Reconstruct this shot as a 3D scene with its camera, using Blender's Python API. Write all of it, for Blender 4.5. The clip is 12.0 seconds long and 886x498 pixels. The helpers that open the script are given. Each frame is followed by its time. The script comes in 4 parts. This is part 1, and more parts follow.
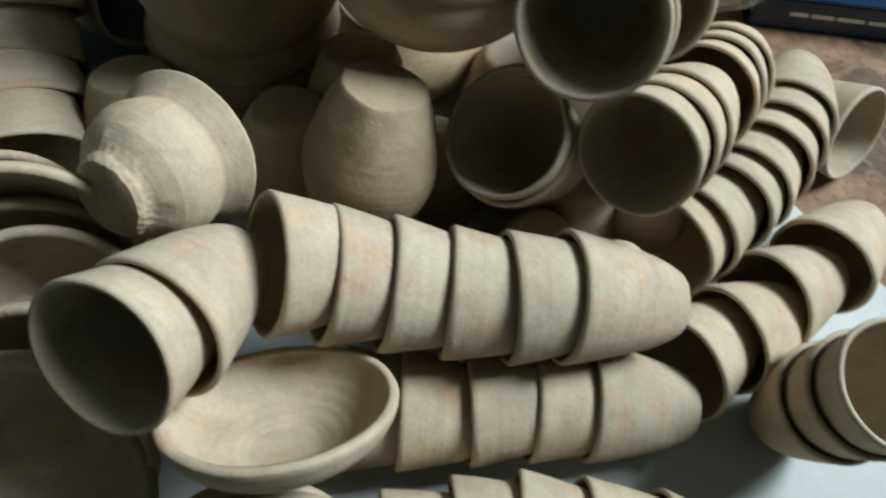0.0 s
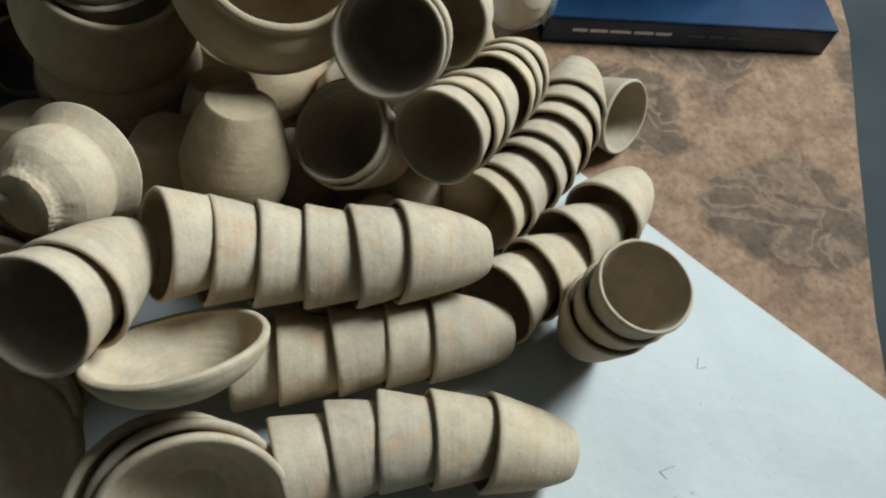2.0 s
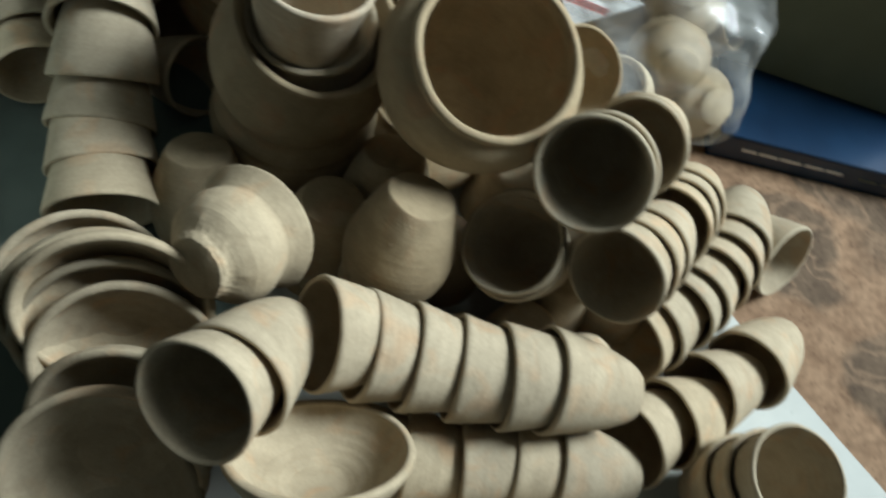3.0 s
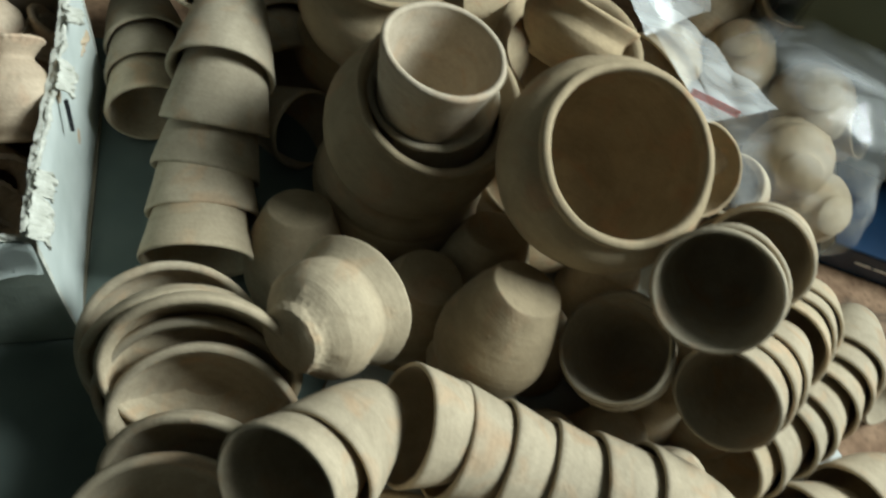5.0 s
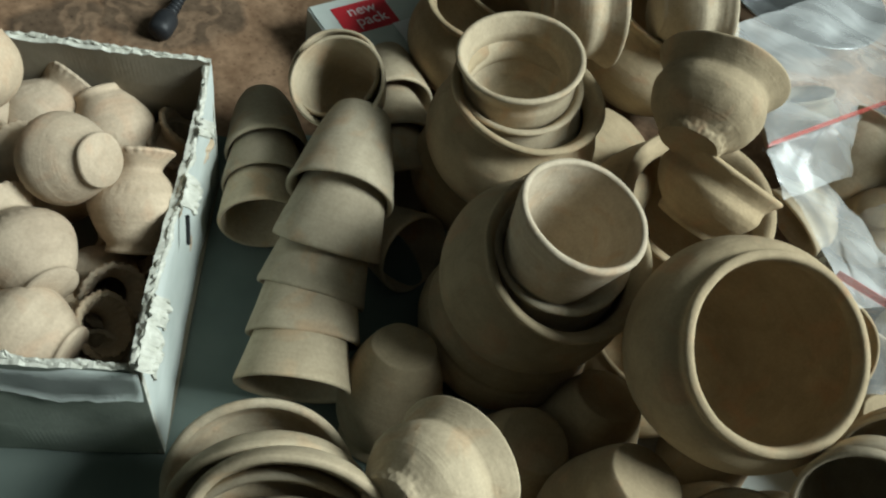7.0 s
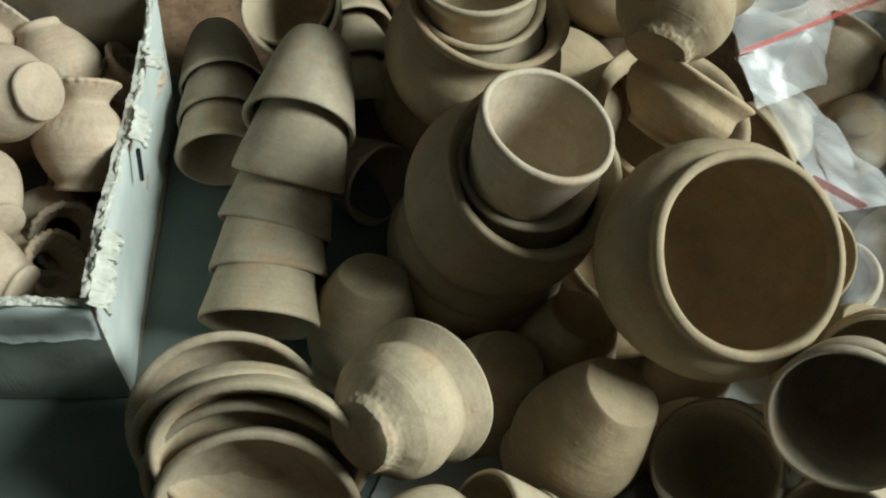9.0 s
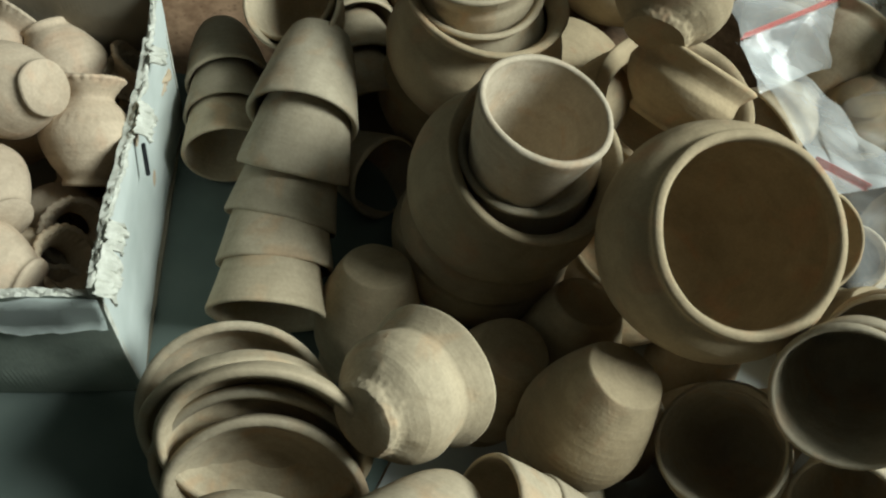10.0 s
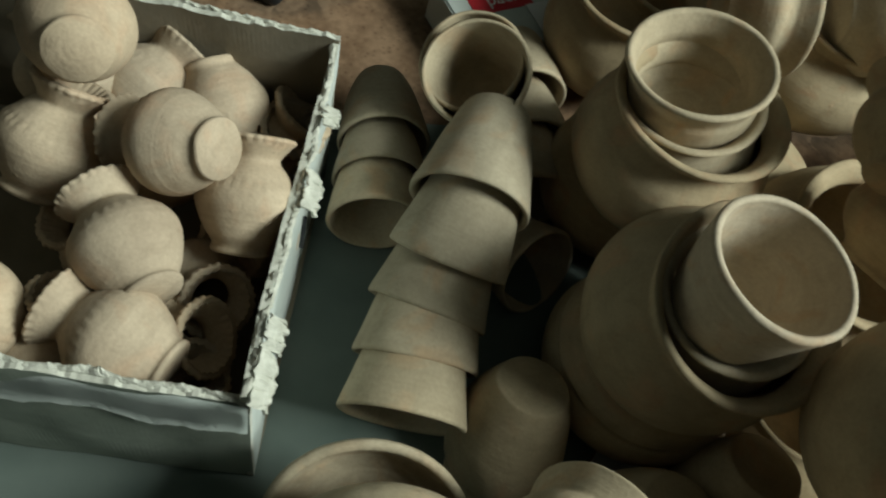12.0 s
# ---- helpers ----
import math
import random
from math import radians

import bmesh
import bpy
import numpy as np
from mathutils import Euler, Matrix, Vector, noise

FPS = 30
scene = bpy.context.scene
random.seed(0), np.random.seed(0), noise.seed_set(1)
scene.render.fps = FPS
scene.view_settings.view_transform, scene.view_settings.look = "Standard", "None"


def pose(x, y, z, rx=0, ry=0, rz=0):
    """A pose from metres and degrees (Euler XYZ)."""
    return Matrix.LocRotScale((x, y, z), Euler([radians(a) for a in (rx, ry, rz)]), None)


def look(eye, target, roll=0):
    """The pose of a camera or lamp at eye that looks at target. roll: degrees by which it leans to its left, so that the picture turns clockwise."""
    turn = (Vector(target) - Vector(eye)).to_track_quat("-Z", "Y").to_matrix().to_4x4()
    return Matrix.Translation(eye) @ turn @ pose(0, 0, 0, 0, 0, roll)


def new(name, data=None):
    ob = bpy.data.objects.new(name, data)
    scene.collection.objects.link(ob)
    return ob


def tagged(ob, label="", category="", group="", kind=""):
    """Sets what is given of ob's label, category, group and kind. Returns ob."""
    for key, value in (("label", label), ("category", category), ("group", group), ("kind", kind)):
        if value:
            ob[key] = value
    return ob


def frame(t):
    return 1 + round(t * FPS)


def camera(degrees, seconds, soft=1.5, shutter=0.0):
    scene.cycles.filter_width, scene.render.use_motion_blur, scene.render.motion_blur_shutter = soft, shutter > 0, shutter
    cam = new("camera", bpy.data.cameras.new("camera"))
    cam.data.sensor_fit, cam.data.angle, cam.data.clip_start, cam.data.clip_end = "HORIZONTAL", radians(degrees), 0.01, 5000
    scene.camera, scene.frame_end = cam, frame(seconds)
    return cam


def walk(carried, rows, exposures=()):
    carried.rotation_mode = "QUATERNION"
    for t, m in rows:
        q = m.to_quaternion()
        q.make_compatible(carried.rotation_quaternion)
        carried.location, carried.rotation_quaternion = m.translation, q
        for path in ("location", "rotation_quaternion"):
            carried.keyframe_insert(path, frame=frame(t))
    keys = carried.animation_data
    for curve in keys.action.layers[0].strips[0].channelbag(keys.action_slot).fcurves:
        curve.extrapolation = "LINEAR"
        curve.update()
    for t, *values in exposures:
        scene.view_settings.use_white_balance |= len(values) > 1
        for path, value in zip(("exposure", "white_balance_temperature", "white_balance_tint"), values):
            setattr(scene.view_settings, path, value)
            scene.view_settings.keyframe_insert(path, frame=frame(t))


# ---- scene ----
cam = camera(59.0, 12.0, soft=2.2, shutter=0.4)
PATH = [
    (0, (0.2968, 0.3066, 0.5508), (0.2993, 0.5803, 0.0169), 9.76),
    (0.5, (0.3385, 0.2610, 0.5621), (0.3582, 0.5370, 0.0297), 8.41),
    (1, (0.3689, 0.2117, 0.5779), (0.4111, 0.4929, 0.0495), 8.37),
    (1.5, (0.3558, 0.2013, 0.6164), (0.4071, 0.4899, 0.0929), 11.01),
    (2, (0.3382, 0.1927, 0.6529), (0.4108, 0.4991, 0.1421), 14.77),
    (2.5, (0.2957, 0.2253, 0.6680), (0.3681, 0.5296, 0.1560), 19.75),
    (3, (0.2336, 0.2797, 0.6654), (0.2738, 0.5796, 0.1473), 22.39),
    (3.2, (0.2101, 0.2921, 0.6724), (0.2402, 0.5988, 0.1576), 23.37),
    (4.8, (0.2020, 0.3026, 0.6498), (0.1914, 0.6179, 0.1394), 19.52),
    (5, (0.1861, 0.3143, 0.6531), (0.1790, 0.6272, 0.1412), 21.56),
    (5.5, (0.1349, 0.3650, 0.6293), (0.0722, 0.6889, 0.1281), 17.61),
    (6, (0.1118, 0.3629, 0.6502), (0.0444, 0.7068, 0.1632), 19.58),
    (6.5, (0.1091, 0.3563, 0.6616), (0.0454, 0.6957, 0.1710), 20.36),
    (7, (0.1125, 0.3638, 0.6510), (0.0463, 0.6966, 0.1562), 19.84),
    (8.8, (0.1157, 0.3670, 0.6253), (0.0765, 0.6839, 0.1173), 22.19),
    (9, (0.1387, 0.3620, 0.6249), (0.0946, 0.6760, 0.1156), 19.80),
    (9.5, (0.1471, 0.3572, 0.6279), (0.0914, 0.6705, 0.1192), 17.76),
    (10, (0.1529, 0.3567, 0.6240), (0.0963, 0.6669, 0.1136), 16.82),
    (10.5, (0.1446, 0.3676, 0.6078), (0.0857, 0.6766, 0.0968), 16.91),
    (11, (0.1343, 0.3753, 0.6014), (0.0719, 0.6827, 0.0899), 17.21),
    (11.5, (0.0704, 0.3910, 0.5980), (-0.0071, 0.6961, 0.0872), 19.59),
    (12, (0.0259, 0.3985, 0.5887), (-0.0580, 0.6985, 0.0759), 21.48),
]
EXPOSURE = [(0, -0.60, 5900, 12), (1.5, -0.60, 5950, 14), (3, -0.60, 6150, 10), (5, -0.67, 6300, 8), (7, -0.65, 6350, 7), (9, -0.68, 6450, 7), (11, -0.82, 6600, 5), (12, -0.94, 6700, 4)]
walk(cam, [(t, look(eye, target, roll)) for t, eye, target, roll in PATH], EXPOSURE)

# ---- world and light ----
world = bpy.data.worlds.new("world")
scene.world = world
world.use_nodes = True
world.node_tree.nodes["Background"].inputs[0].default_value = (0.55, 0.65, 0.72, 1)
world.node_tree.nodes["Background"].inputs[1].default_value = 0.25

window_light = bpy.data.lights.new("window_light", "AREA")
window_light.shape = "RECTANGLE"
window_light.size, window_light.size_y = 1.04, 1.50
window_light.energy = 325
window_light.color = (0.92, 1.0, 0.97)
lamp = new("window_light", window_light)
lamp.matrix_world = look((1.985, 1.45, 2.10), (0, 1.45, 2.10))


# ---- materials ----
def mat_new(name, rough=0.9, spec=0.3):
    m = bpy.data.materials.new(name)
    m.use_nodes = True
    b = m.node_tree.nodes["Principled BSDF"]
    b.inputs["Roughness"].default_value = rough
    b.inputs["Specular IOR Level"].default_value = spec
    return m, m.node_tree.nodes, m.node_tree.links, b


def noise_tex(n, l, coord, scale, detail=4, dist=0.0):
    t = n.new("ShaderNodeTexNoise")
    t.inputs["Scale"].default_value, t.inputs["Detail"].default_value, t.inputs["Distortion"].default_value = scale, detail, dist
    l.new(coord, t.inputs["Vector"])
    return t


def ramp(n, l, fac, stops):
    r = n.new("ShaderNodeValToRGB")
    r.color_ramp.elements[0].position, r.color_ramp.elements[0].color = stops[0][0], (*stops[0][1], 1)
    r.color_ramp.elements[1].position, r.color_ramp.elements[1].color = stops[-1][0], (*stops[-1][1], 1)
    for p, c in stops[1:-1]:
        r.color_ramp.elements.new(p).color = (*c, 1)
    l.new(fac, r.inputs[0])
    return r


def mixc(n, l, kind, fac, a, b):
    m = n.new("ShaderNodeMix")
    m.data_type, m.blend_type = "RGBA", kind
    for sock, v in ((m.inputs[0], fac), (m.inputs[6], a), (m.inputs[7], b)):
        if isinstance(v, bpy.types.NodeSocket):
            l.new(v, sock)
        elif isinstance(v, tuple):
            sock.default_value = (*v, 1)
        else:
            sock.default_value = v
    return m.outputs[2]


def bump(n, l, b, height, strength, dist=0.001, before=None):
    k = n.new("ShaderNodeBump")
    k.inputs["Strength"].default_value, k.inputs["Distance"].default_value = strength, dist
    l.new(height, k.inputs["Height"])
    if before:
        l.new(before.outputs[0], k.inputs["Normal"])
    l.new(k.outputs[0], b.inputs["Normal"])
    return k


def clay(name, pale, deep, warm):
    """Unfired clay: matt, with throwing rings, smears and reddish patches that differ from pot to pot."""
    m, n, l, b = mat_new(name, 0.82, 0.25)
    tc = n.new("ShaderNodeTexCoord")
    info = n.new("ShaderNodeObjectInfo")
    off = n.new("ShaderNodeVectorMath")
    off.operation = "MULTIPLY_ADD"
    comb = n.new("ShaderNodeCombineXYZ")
    for k in range(3):
        l.new(info.outputs["Random"], comb.inputs[k])
    l.new(comb.outputs[0], off.inputs[0])
    off.inputs[1].default_value = (3.7, 5.1, 0)
    l.new(tc.outputs["Object"], off.inputs[2])
    big = noise_tex(n, l, off.outputs[0], 22, 3, 0.4)
    fine = noise_tex(n, l, off.outputs[0], 420, 5)
    patch = noise_tex(n, l, off.outputs[0], 34, 2, 0.8)
    base = ramp(n, l, big.outputs[0], [(0.3, deep), (0.7, pale)]).outputs[0]
    pf = ramp(n, l, patch.outputs[0], [(0.54, (0, 0, 0)), (0.74, (0.75, 0.75, 0.75))]).outputs[0]
    base = mixc(n, l, "MIX", pf, base, warm)
    tone = ramp(n, l, info.outputs["Random"], [(0, (0.84, 0.84, 0.84)), (0.5, (1.0, 0.98, 0.96)), (1, (1.04, 1.0, 0.94))]).outputs[0]
    base = mixc(n, l, "MULTIPLY", 1.0, base, tone)
    grain = ramp(n, l, fine.outputs[0], [(0.3, (0.86, 0.86, 0.86)), (0.7, (1.05, 1.05, 1.05))]).outputs[0]
    base = mixc(n, l, "MULTIPLY", 0.7, base, grain)
    axes = n.new("ShaderNodeSeparateXYZ")
    l.new(tc.outputs["Object"], axes.inputs[0])
    flat = n.new("ShaderNodeVectorMath")
    flat.operation = "MULTIPLY"
    flat.inputs[1].default_value = (1, 1, 0)
    l.new(tc.outputs["Object"], flat.inputs[0])
    dist = n.new("ShaderNodeVectorMath")
    dist.operation = "LENGTH"
    l.new(flat.outputs[0], dist.inputs[0])
    ring_at = n.new("ShaderNodeCombineXYZ")
    l.new(dist.outputs["Value"], ring_at.inputs[0])
    l.new(axes.outputs[2], ring_at.inputs[1])
    l.new(info.outputs["Random"], ring_at.inputs[2])
    sep = n.new("ShaderNodeMapping")
    sep.inputs["Scale"].default_value = (210, 190, 50)
    l.new(ring_at.outputs[0], sep.inputs["Vector"])
    rings = noise_tex(n, l, sep.outputs[0], 1, 2)
    smear = noise_tex(n, l, off.outputs[0], 46, 6, 1.2)
    band = ramp(n, l, rings.outputs[0], [(0.32, (0.80, 0.79, 0.77)), (0.62, (1.05, 1.05, 1.05))]).outputs[0]
    base = mixc(n, l, "MULTIPLY", 0.22, base, band)
    slip = ramp(n, l, smear.outputs[0], [(0.36, (0.78, 0.77, 0.75)), (0.5, (1, 1, 1)), (0.72, (1.12, 1.12, 1.13))]).outputs[0]
    base = mixc(n, l, "MULTIPLY", 0.38, base, slip)
    l.new(base, b.inputs["Base Color"])
    k0 = bump(n, l, b, rings.outputs[0], 0.34, 0.0012)
    spots = n.new("ShaderNodeTexVoronoi")
    spots.inputs["Scale"].default_value = 75
    l.new(off.outputs[0], spots.inputs["Vector"])
    blob = ramp(n, l, spots.outputs["Distance"], [(0.0, (1, 1, 1)), (0.16, (0, 0, 0))]).outputs[0]
    some = ramp(n, l, patch.outputs[0], [(0.50, (0, 0, 0)), (0.56, (1, 1, 1))]).outputs[0]
    k1 = bump(n, l, b, mixc(n, l, "MULTIPLY", 1.0, blob, some), 0.35, 0.001, k0)
    lumps = noise_tex(n, l, off.outputs[0], 60, 4)
    k2 = bump(n, l, b, lumps.outputs[0], 0.3, 0.003, k1)
    bump(n, l, b, fine.outputs[0], 0.35, 0.0006, k2)
    return m


CLAY = clay("clay_buff", (0.49, 0.42, 0.305), (0.39, 0.33, 0.235), (0.49, 0.34, 0.21))
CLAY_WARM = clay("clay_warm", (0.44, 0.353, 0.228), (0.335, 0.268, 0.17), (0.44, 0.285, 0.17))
CLAY_PALE = clay("clay_pale", (0.56, 0.48, 0.365), (0.47, 0.395, 0.29), (0.52, 0.37, 0.24))
CLAY_VASE = clay("clay_vase", (0.52, 0.43, 0.32), (0.42, 0.34, 0.25), (0.50, 0.36, 0.25))


def mottled(name, a, b_, scale, rough=0.8, bump_s=0.2, bump_scale=300, spec=0.3):
    m, n, l, b = mat_new(name, rough, spec)
    tc = n.new("ShaderNodeTexCoord")
    t = noise_tex(n, l, tc.outputs["Object"], scale, 5)
    l.new(ramp(n, l, t.outputs[0], [(0.3, a), (0.7, b_)]).outputs[0], b.inputs["Base Color"])
    f2 = noise_tex(n, l, tc.outputs["Object"], bump_scale, 4)
    bump(n, l, b, f2.outputs[0], bump_s, 0.001)
    return m


def card_white():
    m, n, l, b = mat_new("white_card", 0.6, 0.3)
    tc = n.new("ShaderNodeTexCoord")
    mp = n.new("ShaderNodeMapping")
    mp.inputs["Rotation"].default_value = (0, 0, radians(52))
    l.new(tc.outputs["Object"], mp.inputs["Vector"])
    wv = n.new("ShaderNodeTexWave")
    wv.inputs["Scale"].default_value, wv.inputs["Distortion"].default_value = 24, 1.2
    l.new(mp.outputs[0], wv.inputs["Vector"])
    t = noise_tex(n, l, tc.outputs["Object"], 9, 5)
    col = ramp(n, l, t.outputs[0], [(0.3, (0.41, 0.43, 0.408)), (0.7, (0.49, 0.51, 0.485))]).outputs[0]
    sp = noise_tex(n, l, tc.outputs["Object"], 160, 2)
    dirt = ramp(n, l, sp.outputs[0], [(0.70, (1, 1, 1)), (0.80, (0.72, 0.74, 0.72))]).outputs[0]
    l.new(mixc(n, l, "MULTIPLY", 1.0, col, dirt), b.inputs["Base Color"])
    k = bump(n, l, b, wv.outputs[0], 0.07, 0.0015)
    dent = noise_tex(n, l, tc.outputs["Object"], 45, 5)
    bump(n, l, b, dent.outputs[0], 0.25, 0.004, k)
    return m


def brown_mat():
    m, n, l, b = mat_new("patterned_brown_vinyl", 0.75, 0.15)
    tc = n.new("ShaderNodeTexCoord")
    warp = noise_tex(n, l, tc.outputs["Object"], 10, 4)
    add = n.new("ShaderNodeVectorMath")
    add.operation = "MULTIPLY_ADD"
    l.new(warp.outputs["Color"], add.inputs[0])
    add.inputs[1].default_value = (0.15, 0.15, 0)
    l.new(tc.outputs["Object"], add.inputs[2])
    v = n.new("ShaderNodeTexVoronoi")
    v.inputs["Scale"].default_value, v.inputs["Randomness"].default_value = 5.2, 0.8
    l.new(add.outputs[0], v.inputs["Vector"])
    inside = ramp(n, l, v.outputs["Distance"], [(0.40, (1, 1, 1)), (0.47, (0, 0, 0))]).outputs[0]
    veins = noise_tex(n, l, add.outputs[0], 11, 1, 1.6)
    vein = ramp(n, l, veins.outputs[0], [(0.47, (0, 0, 0)), (0.51, (0.5, 0.5, 0.5)), (0.56, (0.42, 0.42, 0.42)), (0.60, (0, 0, 0))]).outputs[0]
    ground = noise_tex(n, l, tc.outputs["Object"], 30, 6)
    gcol = ramp(n, l, ground.outputs[0], [(0.3, (0.185, 0.112, 0.066)), (0.7, (0.290, 0.188, 0.117))]).outputs[0]
    dcol = ramp(n, l, ground.outputs[0], [(0.3, (0.086, 0.058, 0.038)), (0.7, (0.142, 0.099, 0.065))]).outputs[0]
    dcol = mixc(n, l, "MIX", vein, dcol, (0.27, 0.18, 0.115))
    col = mixc(n, l, "MIX", inside, gcol, dcol)
    dots = n.new("ShaderNodeTexVoronoi")
    dots.inputs["Scale"].default_value = 130
    l.new(tc.outputs["Object"], dots.inputs["Vector"])
    dk = ramp(n, l, dots.outputs["Distance"], [(0.12, (0.62, 0.6, 0.6)), (0.3, (1, 1, 1))]).outputs[0]
    speck = noise_tex(n, l, tc.outputs["Object"], 120, 8)
    col = mixc(n, l, "MULTIPLY", 0.8, col, ramp(n, l, speck.outputs[0], [(0.35, (0.80, 0.79, 0.78)), (0.65, (1.10, 1.10, 1.10))]).outputs[0])
    l.new(mixc(n, l, "MULTIPLY", 0.75, col, dk), b.inputs["Base Color"])
    k = bump(n, l, b, dots.outputs["Distance"], 0.25, 0.001)
    k2 = bump(n, l, b, inside, 0.5, 0.002, k)
    bump(n, l, b, ground.outputs[0], 0.3, 0.002, k2)
    return m


WHITE_CARD = card_white()
BROWN_MAT = brown_mat()
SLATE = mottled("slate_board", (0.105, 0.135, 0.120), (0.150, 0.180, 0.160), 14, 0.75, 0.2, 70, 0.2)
BOX_OUT = mottled("torn_white_board", (0.43, 0.475, 0.445), (0.56, 0.60, 0.57), 18, 0.7, 0.25, 90)
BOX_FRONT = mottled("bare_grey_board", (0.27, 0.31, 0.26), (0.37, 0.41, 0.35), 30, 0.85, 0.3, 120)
BOX_IN = mottled("grey_board", (0.16, 0.14, 0.10), (0.23, 0.20, 0.15), 24, 0.9, 0.3, 160)
PULP = mottled("torn_pulp", (0.40, 0.40, 0.34), (0.60, 0.60, 0.53), 120, 0.95, 0.6, 260)
GREY_FLOOR = mottled("grey_floor", (0.025, 0.032, 0.034), (0.045, 0.055, 0.057), 5, 0.85, 0.1, 60, 0.15)
# near-black on purpose: these unseen room surfaces hold down bounced light
LOW_BOUNCE_WALL = mottled("plaster", (0.034, 0.038, 0.034), (0.050, 0.054, 0.048), 3, 0.9, 0.2, 40)
LOW_BOUNCE_CEILING = mottled("low_bounce_limewash", (0.060, 0.064, 0.058), (0.085, 0.090, 0.082), 3, 0.95, 0.2, 40)
NAVY = mottled("navy_cover", (0.006, 0.022, 0.055), (0.010, 0.036, 0.085), 12, 0.26, 0.08, 30, 0.5)
PAGES = mottled("paper_pages", (0.60, 0.58, 0.50), (0.72, 0.70, 0.62), 200, 0.9, 0.3, 400)
OLIVE = mottled("olive_board", (0.10, 0.115, 0.075), (0.14, 0.155, 0.105), 8, 0.8, 0.2, 120)
BLACK = mottled("black_rubber", (0.012, 0.013, 0.015), (0.025, 0.027, 0.03), 60, 0.5, 0.2, 200)
RED = mottled("red_print", (0.42, 0.02, 0.03), (0.52, 0.035, 0.045), 20, 0.5, 0.05, 60)
PRINT_WHITE = mottled("white_print", (0.65, 0.66, 0.66), (0.75, 0.76, 0.76), 20, 0.6, 0.05, 60)
STEEL = mottled("steel", (0.45, 0.46, 0.47), (0.55, 0.56, 0.57), 20, 0.25, 0.05, 60)
STEEL.node_tree.nodes["Principled BSDF"].inputs["Metallic"].default_value = 1.0


def bag_film(name, low, high, rough):
    m, n, l, b = mat_new(name, rough, 0.6)
    tr = n.new("ShaderNodeBsdfTransparent")
    tr.inputs[0].default_value = (0.985, 0.99, 0.985, 1)
    mx = n.new("ShaderNodeMixShader")
    tc = n.new("ShaderNodeTexCoord")
    wr = noise_tex(n, l, tc.outputs["Object"], 22, 6, 1.6)
    st = n.new("ShaderNodeMapping")
    st.inputs["Rotation"].default_value, st.inputs["Scale"].default_value = (0, 0, 0.9), (6, 20, 9)
    l.new(tc.outputs["Object"], st.inputs["Vector"])
    streak = noise_tex(n, l, st.outputs[0], 1.5, 3, 0.6)
    b.inputs["Base Color"].default_value = (0.93, 0.96, 0.95, 1)
    k = bump(n, l, b, wr.outputs[0], 0.22, 0.005)
    bump(n, l, b, streak.outputs[0], 0.1, 0.001, k)
    # streaked white haze, also standing in for glare on the film
    haze = ramp(n, l, streak.outputs[0], [(0.42, (low,) * 3), (0.75, (high,) * 3)]).outputs[0]
    l.new(haze, mx.inputs[0])
    l.new(tr.outputs[0], mx.inputs[1])
    l.new(b.outputs[0], mx.inputs[2])
    l.new(mx.outputs[0], n["Material Output"].inputs[0])
    return m


FILM = bag_film("clear_film", 0.08, 0.34, 0.12)
# milkier film: its extra haze paints in the window's reflection on the flaps
FILM_FLAT = bag_film("milky_glare_film", 0.22, 0.46, 0.16)


def red_film():
    m, n, l, b = mat_new("red_zip_film", 0.25, 0.5)
    b.inputs["Base Color"].default_value = (0.62, 0.13, 0.11, 1)
    tr = n.new("ShaderNodeBsdfTransparent")
    mx = n.new("ShaderNodeMixShader")
    mx.inputs[0].default_value = 0.5
    l.new(tr.outputs[0], mx.inputs[1])
    l.new(b.outputs[0], mx.inputs[2])
    l.new(mx.outputs[0], n["Material Output"].inputs[0])
    return m


RED_FILM = red_film()


# ---- mesh helpers ----
def obj(name, bm, material, parent=None, smooth=True, label=""):
    me = bpy.data.meshes.new(name)
    bm.to_mesh(me)
    bm.free()
    for p in me.polygons:
        p.use_smooth = smooth
    for k in (material if isinstance(material, (list, tuple)) else [material]):
        me.materials.append(k)
    ob = new(name, me)
    if parent:
        ob.parent = parent
    if label:
        ob["label"] = label
    return ob


def part(name, bm, material, parent, label="", smooth=True):
    return obj(name, bm, material, parent, smooth, label)


def smooth_profile(points, steps=4):
    """Catmull-Rom through the profile's points."""
    out = []
    n = len(points)
    for i in range(n - 1):
        p = [Vector((*points[max(0, min(n - 1, i + k))], 0)) for k in (-1, 0, 1, 2)]
        for s in range(steps):
            t = s / steps
            q = 0.5 * (2 * p[1] + (p[2] - p[0]) * t + (2 * p[0] - 5 * p[1] + 4 * p[2] - p[3]) * t * t + (3 * p[1] - p[0] - 3 * p[2] + p[3]) * t ** 3)
            out.append((max(q.x, 0.0), q.y))
    out.append(points[-1])
    return out


